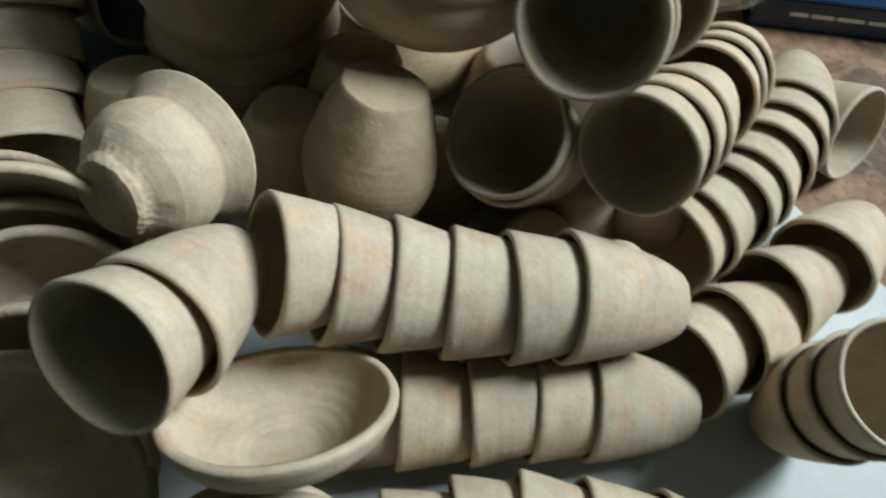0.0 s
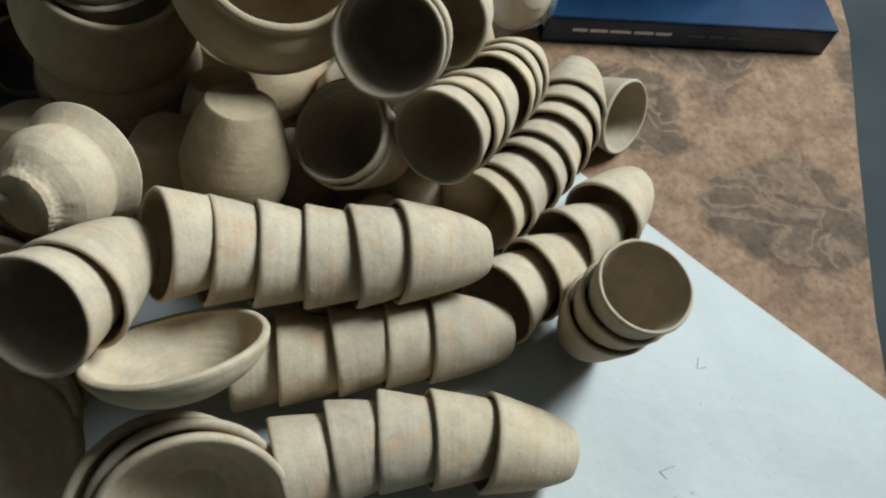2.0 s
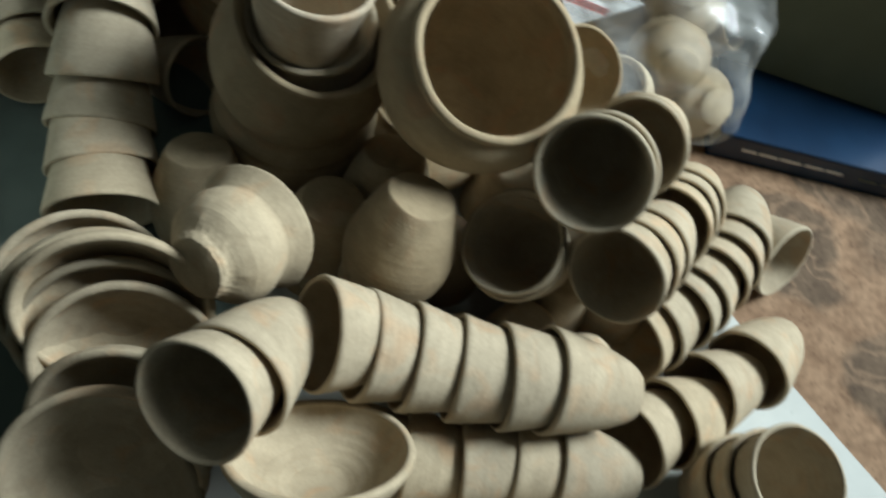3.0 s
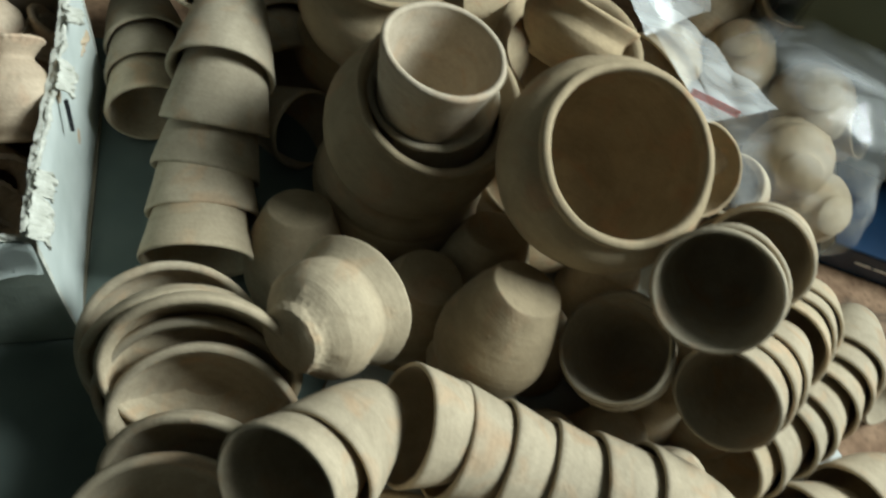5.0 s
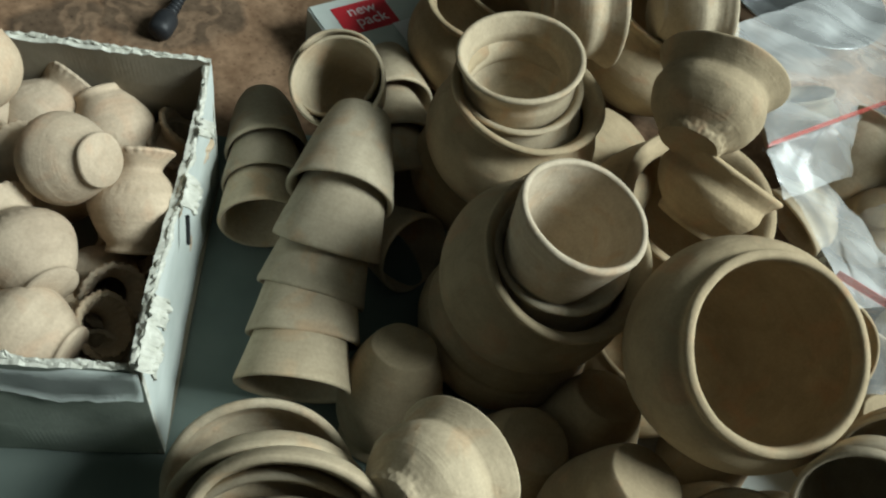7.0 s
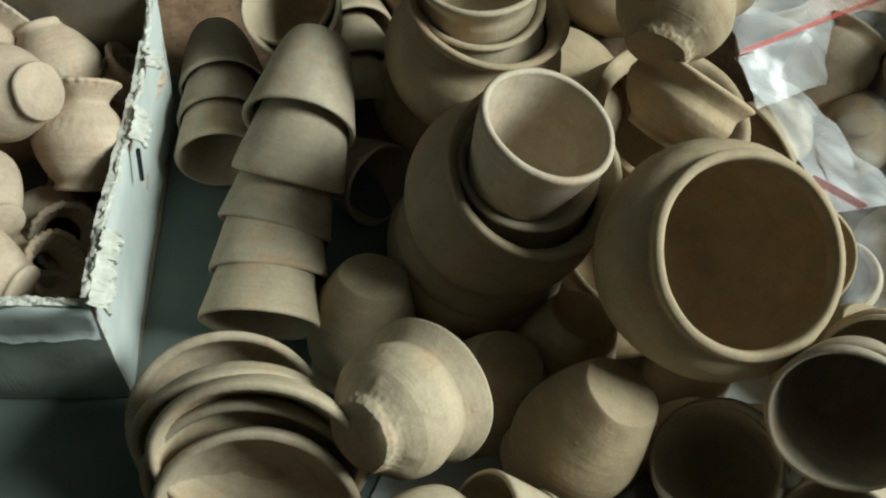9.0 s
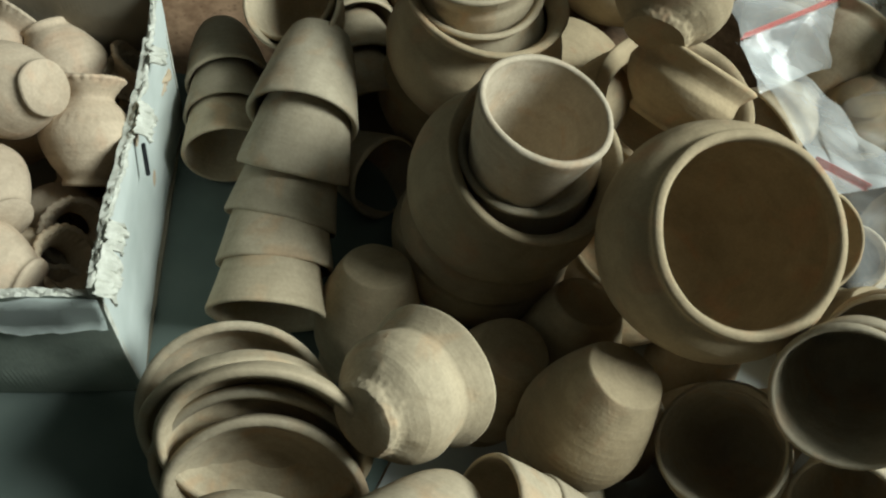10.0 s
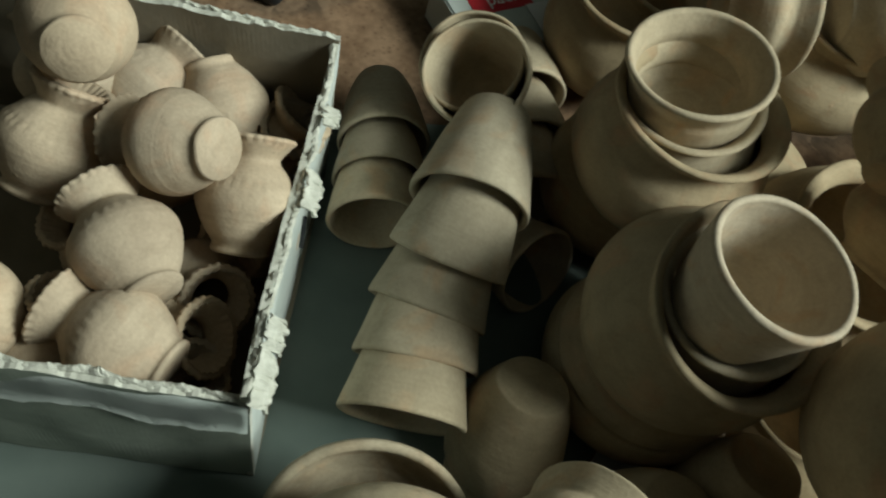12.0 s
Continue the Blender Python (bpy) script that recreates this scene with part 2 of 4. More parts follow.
def lathe(profile, seg=44, wobble=0.0, seed=0, notch=None):
    """Turns a profile of (radius, height) round z; wobble: how far the hand-thrown wall strays."""
    bm = bmesh.new()
    rings = []
    for r, z in profile:
        if r < 1e-5:
            rings.append([bm.verts.new((0, 0, z))])
            continue
        ring = []
        for k in range(seg):
            a = 2 * math.pi * k / seg
            rr, zz = r, z
            if wobble:
                v = noise.noise(Vector((math.cos(a) * 1.1 + seed * 7.3, math.sin(a) * 1.1, z * 16)))
                v2 = noise.noise(Vector((math.cos(a) * 3 + seed * 3.1, math.sin(a) * 3, z * 60 + 5)))
                rr += wobble * (v + 0.3 * v2)
                zz += wobble * 0.7 * noise.noise(Vector((math.cos(a) * 0.9, math.sin(a) * 0.9, seed * 4.7))) * (z / 0.08)
            if notch:
                rr, zz = notch(a, rr, zz)
            ring.append(bm.verts.new((rr * math.cos(a), rr * math.sin(a), zz)))
        rings.append(ring)
    for a, b in zip(rings, rings[1:]):
        if len(a) == 1 and len(b) == 1:
            continue
        if len(a) == 1:
            for k in range(seg):
                bm.faces.new((a[0], b[(k + 1) % seg], b[k]))
        elif len(b) == 1:
            for k in range(seg):
                bm.faces.new((a[k], a[(k + 1) % seg], b[0]))
        else:
            for k in range(seg):
                bm.faces.new((a[k], a[(k + 1) % seg], b[(k + 1) % seg], b[k]))
    bmesh.ops.recalc_face_normals(bm, faces=bm.faces)
    return bm


def box_bm(sx, sy, sz, bevel=0.0, centre=(0, 0, 0)):
    bm = bmesh.new()
    bmesh.ops.create_cube(bm, size=1)
    for v in bm.verts:
        v.co = Vector((v.co.x * sx + centre[0], v.co.y * sy + centre[1], v.co.z * sz + centre[2]))
    if bevel:
        bmesh.ops.bevel(bm, geom=bm.edges[:], offset=bevel, segments=2, affect="EDGES")
    return bm


def axis_pose(origin, axis, spin=0.0):
    """The pose with local z along axis."""
    q = Vector(axis).normalized().to_track_quat("Z", "Y")
    return Matrix.Translation(origin) @ q.to_matrix().to_4x4() @ Matrix.Rotation(spin, 4, "Z")


# ---- pots ----
CUP_R, CUP_L = 0.0405, 0.076


def cup_profile(k=0):
    r, h, w = CUP_R, CUP_L, 0.0035
    outer = [(0.0165, 0), (0.0212, 0.003), (0.0270, 0.015), (0.0322, 0.032), (0.0366, 0.052), (r - 0.0004, 0.071)]
    inner = [(r - w, 0.0725), (0.0331, 0.052), (0.0287, 0.033), (0.0233, 0.017), (0.0160, 0.008), (0.008, 0.0055)]
    rim = [(r, h - 0.0022), (r - 0.0012, h - 0.0003), (r - 0.0030, h - 0.0003), (r - w, h - 0.0022)]
    return [(0, 0.0008), (0.012, 0.0006)] + smooth_profile(outer, 3) + rim + smooth_profile(inner, 3) + [(0, 0.0055)]


CUPS = []
for k in range(5):
    bm = lathe(cup_profile(), 44, 0.0011, k + 1)
    me = bpy.data.meshes.new("clay_cup")
    bm.to_mesh(me)
    bm.free()
    for p in me.polygons:
        p.use_smooth = True
    me.materials.append(CLAY)
    CUPS.append(me)
rng = random.Random(11)
count = [0]


bm = lathe([(0, 0.0008), (0.012, 0.0006)] + smooth_profile([(0.0185, 0), (0.0235, 0.005), (0.0310, 0.028), (0.0368, 0.054), (0.0410, 0.0735)], 3) + [(0.0407, 0.0757), (0.0390, 0.0760), (0.0368, 0.0745)] + smooth_profile([(0.0362, 0.073), (0.0322, 0.053), (0.0265, 0.028), (0.0170, 0.008)], 3) + [(0, 0.007)], 44, 0.0012, 9)
CONE = bpy.data.meshes.new("clay_cup")
bm.to_mesh(CONE)
bm.free()
for p in CONE.polygons:
    p.use_smooth = True
CONE.materials.append(CLAY)


def clay_cup(rim, axis, group="", label="", size=1.0, material=None, shape=None):
    """A cup whose rim's middle is at rim and which opens along axis."""
    a = Vector(axis).normalized()
    me = CUPS[count[0] % len(CUPS)]
    count[0] += 1
    ob = new("clay_cup", shape or me)
    ob.matrix_world = axis_pose(Vector(rim) - a * CUP_L * size, a, rng.uniform(0, 6.28)) @ Matrix.Scale(size, 4)
    if material:
        ob.material_slots[0].link = "OBJECT"
        ob.material_slots[0].material = material
    tagged(ob, label or "pale buff unglazed clay cup nested in a row of cups", "cup", group)
    return ob


def cup_row(rim, mid, tip, number, group, label, jitter=2.0, size=1.0, steps=None, lift=(0, 0, 0)):
    """Nested cups that lie along a slightly bent line from the first rim to the last base."""
    p0, p2 = Vector(rim), Vector(tip)
    p1 = Vector(mid) * 2 - (p0 + p2) / 2 if mid else (p0 + p2) / 2
    length = sum(((p0.lerp(p1, (i + 1) / 20)).lerp(p1.lerp(p2, (i + 1) / 20), (i + 1) / 20) - (p0.lerp(p1, i / 20)).lerp(p1.lerp(p2, i / 20), i / 20)).length for i in range(20))
    gap = (length - CUP_L * size) / max(number - 1, 1)
    for i in range(number):
        s = (steps[i] if steps else i * gap) / length
        e = min(1.0, s + CUP_L * size / length)
        at = p0.lerp(p1, s).lerp(p1.lerp(p2, s), s)
        to = p0.lerp(p1, e).lerp(p1.lerp(p2, e), e)
        d = (at - to).normalized() + Vector(lift) * (1 - 0.45 * i / number)
        d = d + Vector((rng.uniform(-1, 1), rng.uniform(-1, 1), rng.uniform(-1, 1))) * radians(jitter)
        clay_cup(at, d, group, label, size * rng.uniform(0.985, 1.015))


def cups_at(group, label, places, size=1.0, shape=None):
    """Nested cups, each by the middle of its rim and the way that it opens."""
    for x, y, z, ax, ay, az in places:
        clay_cup((x, y, z), (ax, ay, az), group, label, size * rng.uniform(0.99, 1.01), None, shape)


def pot(name, profile, at, axis, label, category, material=None, wobble=0.0015, seed=1, seg=56, group="", notch=None, steps=4, wall=0.005, ripple=0.0):
    """A thrown pot from an outer profile (radius, height) of its wall; the inside follows at the wall's thickness."""
    outer = smooth_profile(profile, steps)
    top = outer[-1]
    inner = []
    for i in range(2, len(outer) - 1):
        (r0, z0), (r1, z1) = outer[i - 1], outer[i + 1]
        d = math.hypot(r1 - r0, z1 - z0) or 1
        inner.append((max(outer[i][0] - wall * (z1 - z0) / d, 0.004), outer[i][1] + wall * (r1 - r0) / d))
    floor_z = outer[0][1] + wall
    inner = [(r, max(z, floor_z) + ripple * math.sin(r * 900)) for r, z in inner]
    rim = [(top[0] - 0.0008, top[1] + 0.0016), (top[0] - wall * 0.5, top[1] + 0.0024), (top[0] - wall, top[1] + 0.0012)]
    prof = [(0, outer[0][1] + 0.0008)] + outer + rim + list(reversed(inner)) + [(0, outer[0][1] + wall)]
    ob = obj(name, lathe(prof, seg, wobble, seed, notch), material or CLAY)
    ob.matrix_world = axis_pose(at, axis, seed * 1.7)
    return tagged(ob, label, category, group)


# ---- the setting ----
def plain(name, bm, material, label, kind="structure", smooth=False):
    return tagged(obj(name, bm, material, None, smooth), label, "", "", kind)


def sheet_bm(corners, thick, cuts=1):
    """A slab over a quadrangle, its top at z = thick."""
    bm = bmesh.new()
    top = [bm.verts.new((x, y, thick)) for x, y in corners]
    low = [bm.verts.new((x, y, 0)) for x, y in corners]
    bm.faces.new(top)
    bm.faces.new(list(reversed(low)))
    for k in range(len(corners)):
        j = (k + 1) % len(corners)
        bm.faces.new((top[k], low[k], low[j], top[j]))
    bmesh.ops.recalc_face_normals(bm, faces=bm.faces)
    return bm


floor = plain("floor", box_bm(4.6, 4.6, 0.1, 0, (0.2, 0.7, -0.058)), GREY_FLOOR, "dull grey-green smooth floor of the room")
mat_corners = [(-1.0, 1.6), (-1.0, -0.5), (0.72, -0.5), (0.875, 0.535), (0.925, 0.765), (0.97, 0.95), (1.03, 1.6)]
brown = plain("mat", sheet_bm(mat_corners, 0.006), BROWN_MAT, "brown vinyl mat with dark swirling flower pattern")
brown.location.z = -0.008
card = plain("card_sheet", sheet_bm([(0.13, -0.35), (0.98, -0.35), (0.94, 0.372), (0.697, 0.583), (0.53, 0.735), (0.30, 0.90), (0.13, 0.888)], 0.0035), WHITE_CARD, "pale white corrugated card sheet with pencil marks")
card.location.z = -0.0025
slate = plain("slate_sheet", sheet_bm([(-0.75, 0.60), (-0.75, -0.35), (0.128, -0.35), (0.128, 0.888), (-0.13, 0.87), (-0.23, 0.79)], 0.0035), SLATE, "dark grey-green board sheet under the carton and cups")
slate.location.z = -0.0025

# added room shell out of view; its dark colour limits the fill light
bm = bmesh.new()
for cy, sy, cz, sz in ((-0.27, 2.38, 1.42, 2.94), (2.21, 0.46, 1.42, 2.94), (1.45, 1.06, 0.645, 1.39), (1.45, 1.06, 2.875, 0.03)):
    for v in bmesh.ops.create_cube(bm, size=1)["verts"]:
        v.co = Vector((v.co.x * 0.12 + 2.07, v.co.y * sy + cy, v.co.z * sz + cz))
wall_east = plain("wall_east", bm, LOW_BOUNCE_WALL, "unseen plaster wall darkened to limit bounce light with a window opening")
wall_north = plain("wall_north", box_bm(4.23, 0.12, 2.94, 0, (0.015, 2.50, 1.42)), LOW_BOUNCE_WALL, "unseen plaster wall darkened to limit bounce light")
wall_south = plain("wall_south", box_bm(4.23, 0.12, 2.94, 0, (0.015, -1.52, 1.42)), LOW_BOUNCE_WALL, "unseen plaster wall darkened to limit bounce light")
wall_west = plain("wall_west", box_bm(0.12, 3.90, 2.94, 0, (-2.04, 0.49, 1.42)), LOW_BOUNCE_WALL, "unseen plaster wall darkened to limit bounce light")
ceiling = plain("ceiling", box_bm(4.6, 4.6, 0.1, 0, (0.2, 0.7, 2.945)), LOW_BOUNCE_CEILING, "unseen ceiling darkened to limit bounce light")

# ---- rows of cups ----
ROW = "pale buff clay cup nested in a row"
cups_at("front row of nested cups", ROW + " on the card", (
    (0.296, 0.353, 0.046, -0.95, -0.30, -0.06), (0.334, 0.367, 0.046, -0.97, -0.22, -0.04), (0.370, 0.377, 0.046, -0.99, -0.06, -0.06),
    (0.4105, 0.380, 0.046, -0.995, -0.07, 0.02), (0.455, 0.380, 0.045, -0.985, 0.06, 0.14)), 1.0)
cups_at("lower row of nested cups", ROW + " under others", (
    (0.250, 0.440, 0.044, -0.99, -0.10, 0.02), (0.2860, 0.4445, 0.0465, -0.992, -0.118, 0.03), (0.3304, 0.454, 0.046, -0.98, -0.19, -0.04),
    (0.371, 0.4640, 0.0435, -0.99, -0.13, 0.03), (0.408, 0.4705, 0.0430, -0.988, -0.125, 0.06)), 1.0)
cups_at("upper row of nested cups", ROW + " on top of others", (
    (0.2000, 0.4860, 0.1460, -0.860, -0.34, 0.37), (0.2310, 0.4935, 0.1290, -0.935, -0.20, 0.28), (0.2661, 0.4984, 0.1185, -0.970, -0.13, 0.19),
    (0.3040, 0.503, 0.1110, -0.993, -0.09, 0.04), (0.3410, 0.5065, 0.1105, -0.976, -0.200, 0.03), (0.3755, 0.5135, 0.1095, -0.965, -0.18, 0.16)), 1.05)
cups_at("short row of nested cups", ROW + " on the card", (
    (0.470, 0.502, 0.047, -0.70, -0.66, 0.25), (0.503, 0.529, 0.044, -0.80, -0.55, 0.20), (0.534, 0.564, 0.044, -0.77, -0.58, 0.22), (0.579, 0.601, 0.044, -0.62, -0.74, 0.20)), 1.0)
cup_row((0.458, 0.592, 0.056), (0.538, 0.690, 0.055), (0.580, 0.822, 0.045), 7, "long row of nested cups", ROW + " beside the mat", 2.0, 1.02, [0, 0.022, 0.060, 0.085, 0.118, 0.146, 0.172], (-0.10, -0.12, 0.22))
cup_row((0.403, 0.5836, 0.1695), (0.472, 0.698, 0.113), (0.530, 0.830, 0.046), 6, "slanting row of nested cups", ROW + " that slants down", 2.0, 0.99, [0, 0.028, 0.058, 0.118, 0.146, 0.17])
cups_at("top pair of nested cups", "pale buff clay cup nested on top of the heap", ((0.3584, 0.6225, 0.2303, -0.25, -0.785, 0.567), (0.3645, 0.634, 0.2235, -0.28, -0.78, 0.55)), 1.09)
cups_at("second pair of nested cups", "pale buff clay cup nested behind another pair", ((0.405, 0.702, 0.180, -0.36, -0.74, 0.46), (0.409, 0.713, 0.174, -0.36, -0.74, 0.44)), 1.05)
cups_at("pair of nested cups", "pale buff clay cup lying open among jars", ((0.3246, 0.6039, 0.1454, -0.525, -0.384, 0.760), (0.331, 0.606, 0.134, -0.50, -0.40, 0.77)), 1.08)
cups_at("pair of cups on the saucers", "large pale clay cup nested with another on saucers", ((0.1456, 0.4053, 0.1850, -0.293, -0.77, 0.57), (0.1596, 0.4291, 0.1690, -0.274, -0.835, 0.476)), 1.06)
cups_at("upright stack of three cups", "buff clay cup in a leaning stack of three", tuple((0.573 - 0.0045 * k, 0.4806 + 0.0027 * k, 0.1370 - 0.0285 * k, 0.11 - 0.02 * k, -0.09, 0.99) for k in range(3)), 1.004)
cups_at("column of nested cups", "warm buff clay cup in a column of five", (
    (-0.0070, 0.5785, 0.0490, 0.40, -0.88, -0.17), (-0.0243, 0.6192, 0.0500, 0.40, -0.87, -0.28), (-0.0401, 0.6550, 0.0560, 0.245, -0.885, -0.39),
    (-0.0495, 0.6930, 0.0750, 0.21, -0.79, -0.57), (-0.0594, 0.7241, 0.1065, 0.310, -0.934, -0.179)), 1.155, CONE)
cup_row((-0.1186, 0.6983, 0.046), None, (-0.199, 0.830, 0.050), 3, "row of three cups beside the box", "warm buff clay cup nested in a row beside the box", 2.0, 0.99, None, (0.14, 0.0, 0.06))
cups_at("pair of cups at the back", "warm buff clay cup tipped open towards the light", ((-0.1149, 0.8021, 0.1479, -0.057, -0.534, 0.843), (-0.126, 0.816, 0.141, -0.12, -0.48, 0.85)), 1.065)
cup_row((-0.030, 0.810, 0.041), None, (-0.140, 0.965, 0.041), 3, "back row of cups", "warm clay cup in a row on the card")
clay_cup((0.011, 0.756, 0.036), (0.857, -0.305, 0.415), "", "warm buff clay cup lying alone on its side")
clay_cup((0.622, 0.732, 0.045), (0.62, -0.62, 0.42), "", "pale clay cup lying on the brown mat")
clay_cup((0.480, 0.270, 0.079), (0.0, 0.05, 1), "", "pale clay cup standing upright on the card")
clay_cup((0.362, 0.815, 0.130), (0.25, -0.55, 0.78), "", "reddish clay cup behind the large tipped pot", 1.12, CLAY_WARM)
# filler cups, added so that the gaps in the heap go dark
for x, y in ((0.318, 0.548), (0.395, 0.628), (0.285, 0.640), (0.425, 0.560), (0.370, 0.575), (0.450, 0.640), (0.345, 0.668), (0.395, 0.690), (0.262, 0.555), (0.330, 0.730)):
    clay_cup((x, y, 0.002), (0.05, 0.02, -1), "cups under the heap", "filler clay cup upside down, added to darken the heap's gaps")

# ---- saucers ----
SAUCER = [(0.024, 0), (0.028, 0.002), (0.045, 0.009), (0.060, 0.020), (0.0675, 0.031), (0.069, 0.036)]


def saucer(rim, axis, label, seed, group="", size=1.0, ripple=0.00012):
    a = Vector(axis).normalized()
    ob = pot("clay_saucer", SAUCER, Vector(rim) - a * 0.036 * size, a, label, "saucer", CLAY, 0.0012, seed, 56, group, steps=10, wall=0.0072, ripple=ripple)
    ob.scale = (size,) * 3
    return ob


saucer((0.2257, 0.4122, 0.1370), (-0.216, 0.661, 0.719), "pale clay saucer with thumbed rings tipped on the cups", 3, size=0.935, ripple=0.0002)
for k, (x, y, z, ax) in enumerate((
    (0.2435, 0.3119, 0.0663, (0.192, -0.762, 0.618)),
    (0.2348, 0.3247, 0.0595, (0.306, -0.744, 0.594)),
    (0.2170, 0.3289, 0.0555, (0.436, -0.695, 0.573)),
)):
    saucer((x, y, z), ax, "pale clay saucer in a stack of three on edge", 10 + k, "front saucers")
saucer((0.095, 0.345, 0.078), (0.07, -0.16, 0.98), "broad grey clay saucer lying face up", 15)
for k, (x, y, z, ax) in enumerate((
    (0.0220, 0.4931, 0.0769, (0.305, -0.594, 0.745)),
    (0.0350, 0.4855, 0.0950, (0.520, -0.800, 0.285)),
    (0.0593, 0.4718, 0.1214, (0.349, -0.835, 0.425)),
    (0.0562, 0.4652, 0.0900, (0.395, -0.786, 0.476)),
    (0.0723, 0.4475, 0.0851, (0.288, -0.757, 0.587)),
    (0.0900, 0.4040, 0.0880, (0.14, -0.84, 0.52)),
    (0.0900, 0.3690, 0.0920, (0.25, -0.71, 0.65)),
)):
    saucer((x, y, z), ax, "pale clay saucer in a fanned stack", 20 + k, "fanned saucers")

# ---- larger pots ----
BOWL = [(0.024, 0), (0.027, 0.004), (0.040, 0.016), (0.0495, 0.030), (0.0480, 0.041), (0.0490, 0.047), (0.0575, 0.060)]


def chipped(a, r, z):
    """A ragged foot, torn where it was cut from the wheel, with crumbs of clay stuck to the wall."""
    if z < 0.010:
        r += 0.0007 * noise.noise(Vector((math.cos(a) * 9, math.sin(a) * 9, z * 300)))
    for a0, z0, h, w in ((0.6, 0.012, 0.0045, 0.0040), (1.4, 0.009, 0.0040, 0.0035), (2.3, 0.013, 0.0030, 0.0050), (3.4, 0.010, 0.0045, 0.0035), (4.3, 0.020, 0.0022, 0.0030), (5.1, 0.009, 0.0040, 0.0045), (5.7, 0.026, 0.0020, 0.0030), (0.2, 0.030, 0.0016, 0.0025)):
        d = abs((a - a0 + math.pi) % (2 * math.pi) - math.pi) * 0.034
        q = (d * d + (z - z0) ** 2) / (w * w)
        if q < 4 and z < 0.035:
            r += 0.3 * h * math.exp(-q * 1.6)
    return r, z


OPEN_BOWL = [(0.025, 0), (0.0265, 0.003), (0.028, 0.008), (0.041, 0.019), (0.0485, 0.033), (0.0475, 0.042), (0.0475, 0.047), (0.0530, 0.058)]
DEEP_BOWL = [(0.0235, 0), (0.0252, 0.003), (0.0275, 0.008), (0.0390, 0.020), (0.0445, 0.034), (0.0435, 0.044), (0.0420, 0.050), (0.0440, 0.055), (0.0520, 0.0670)]
pot("clay_bowl", DEEP_BOWL, Vector((0.1339, 0.5618, 0.1335)) - Vector((0.363, 0.849, -0.383)) * 0.0687, (0.363, 0.849, -0.383), "buff clay bowl with ragged chipped foot, lying over", "bowl", CLAY, 0.0018, 4, 150, notch=chipped, steps=10)
JUG = [(0.0255, 0), (0.028, 0.003), (0.036, 0.022), (0.043, 0.046), (0.045, 0.062), (0.042, 0.082), (0.036, 0.092), (0.040, 0.102)]
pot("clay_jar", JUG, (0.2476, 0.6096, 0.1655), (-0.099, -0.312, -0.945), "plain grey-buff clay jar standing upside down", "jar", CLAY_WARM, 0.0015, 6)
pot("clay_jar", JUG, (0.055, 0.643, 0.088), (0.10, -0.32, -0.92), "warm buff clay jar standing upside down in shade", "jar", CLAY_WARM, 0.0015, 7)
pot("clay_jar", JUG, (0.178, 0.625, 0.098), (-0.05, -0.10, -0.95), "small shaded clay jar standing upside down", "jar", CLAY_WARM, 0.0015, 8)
# filler jar, added to shade a bright patch of card under the cups
pot("clay_jar", JUG, (0.440, 0.800, 0.102), (0.02, 0.02, -1), "filler clay jar upside down, added to darken a gap", "jar", CLAY_WARM, 0.0015, 13)
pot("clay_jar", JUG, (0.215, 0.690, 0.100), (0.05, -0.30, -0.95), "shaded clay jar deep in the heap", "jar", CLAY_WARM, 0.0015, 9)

TUMBLER = [(0.028, 0), (0.032, 0.006), (0.0375, 0.025), (0.0425, 0.05), (0.0468, 0.074), (0.0475, 0.080)]
POT = [(0.036, 0), (0.052, 0.010), (0.068, 0.032), (0.0755, 0.055), (0.071, 0.078), (0.060, 0.094), (0.057, 0.100), (0.066, 0.111)]
HANDI = [(0.040, 0), (0.060, 0.010), (0.083, 0.035), (0.092, 0.062), (0.085, 0.086), (0.068, 0.102), (0.064, 0.108), (0.074, 0.120)]
ROUND = [(0.040, 0), (0.057, 0.010), (0.073, 0.033), (0.079, 0.056), (0.0765, 0.070), (0.0735, 0.075), (0.074, 0.080), (0.067, 0.092), (0.054, 0.100)]
COOKING = [(0.036, 0), (0.055, 0.010), (0.072, 0.033), (0.0785, 0.056), (0.0765, 0.078), (0.066, 0.100), (0.060, 0.111), (0.067, 0.124)]
SQUAT = [(0.040, 0), (0.060, 0.008), (0.075, 0.028), (0.078, 0.050), (0.070, 0.068), (0.055, 0.080)]
SMALL = [(0.030, 0), (0.045, 0.010), (0.057, 0.030), (0.058, 0.045), (0.048, 0.062), (0.046, 0.067), (0.0535, 0.078)]
BASIN = [(0.030, 0), (0.036, 0.006), (0.046, 0.020), (0.0475, 0.034), (0.0465, 0.041), (0.0475, 0.046), (0.0525, 0.057)]
TIPPED = [(0.036, 0), (0.054, 0.010), (0.0725, 0.045), (0.0808, 0.078), (0.0775, 0.099), (0.0712, 0.109), (0.0662, 0.114), (0.0662, 0.1185)]

sx = Vector((0.223, -0.184, 0.957)).normalized()
pot("clay_tumbler", TUMBLER, Vector((0.1266, 0.7183, 0.2446)) - Vector((0.104, 0.06, 0.99)) * 0.080, (0.104, 0.06, 0.99), "pale buff clay tumbler standing in nested pots", "cup", CLAY_PALE, 0.001, 31)
pot("clay_pot", SMALL, Vector((0.1244, 0.7243, 0.1950)) - Vector((0.078, -0.188, 0.979)) * 0.078, (0.078, -0.188, 0.979), "buff clay pot nested inside a larger pot", "pot", CLAY, 0.0012, 32)
pot("clay_pot", COOKING, Vector((0.1322, 0.7206, 0.1962)) - sx * 0.124, sx, "round olive-buff clay cooking pot holding smaller pots", "pot", CLAY_WARM, 0.0015, 33)
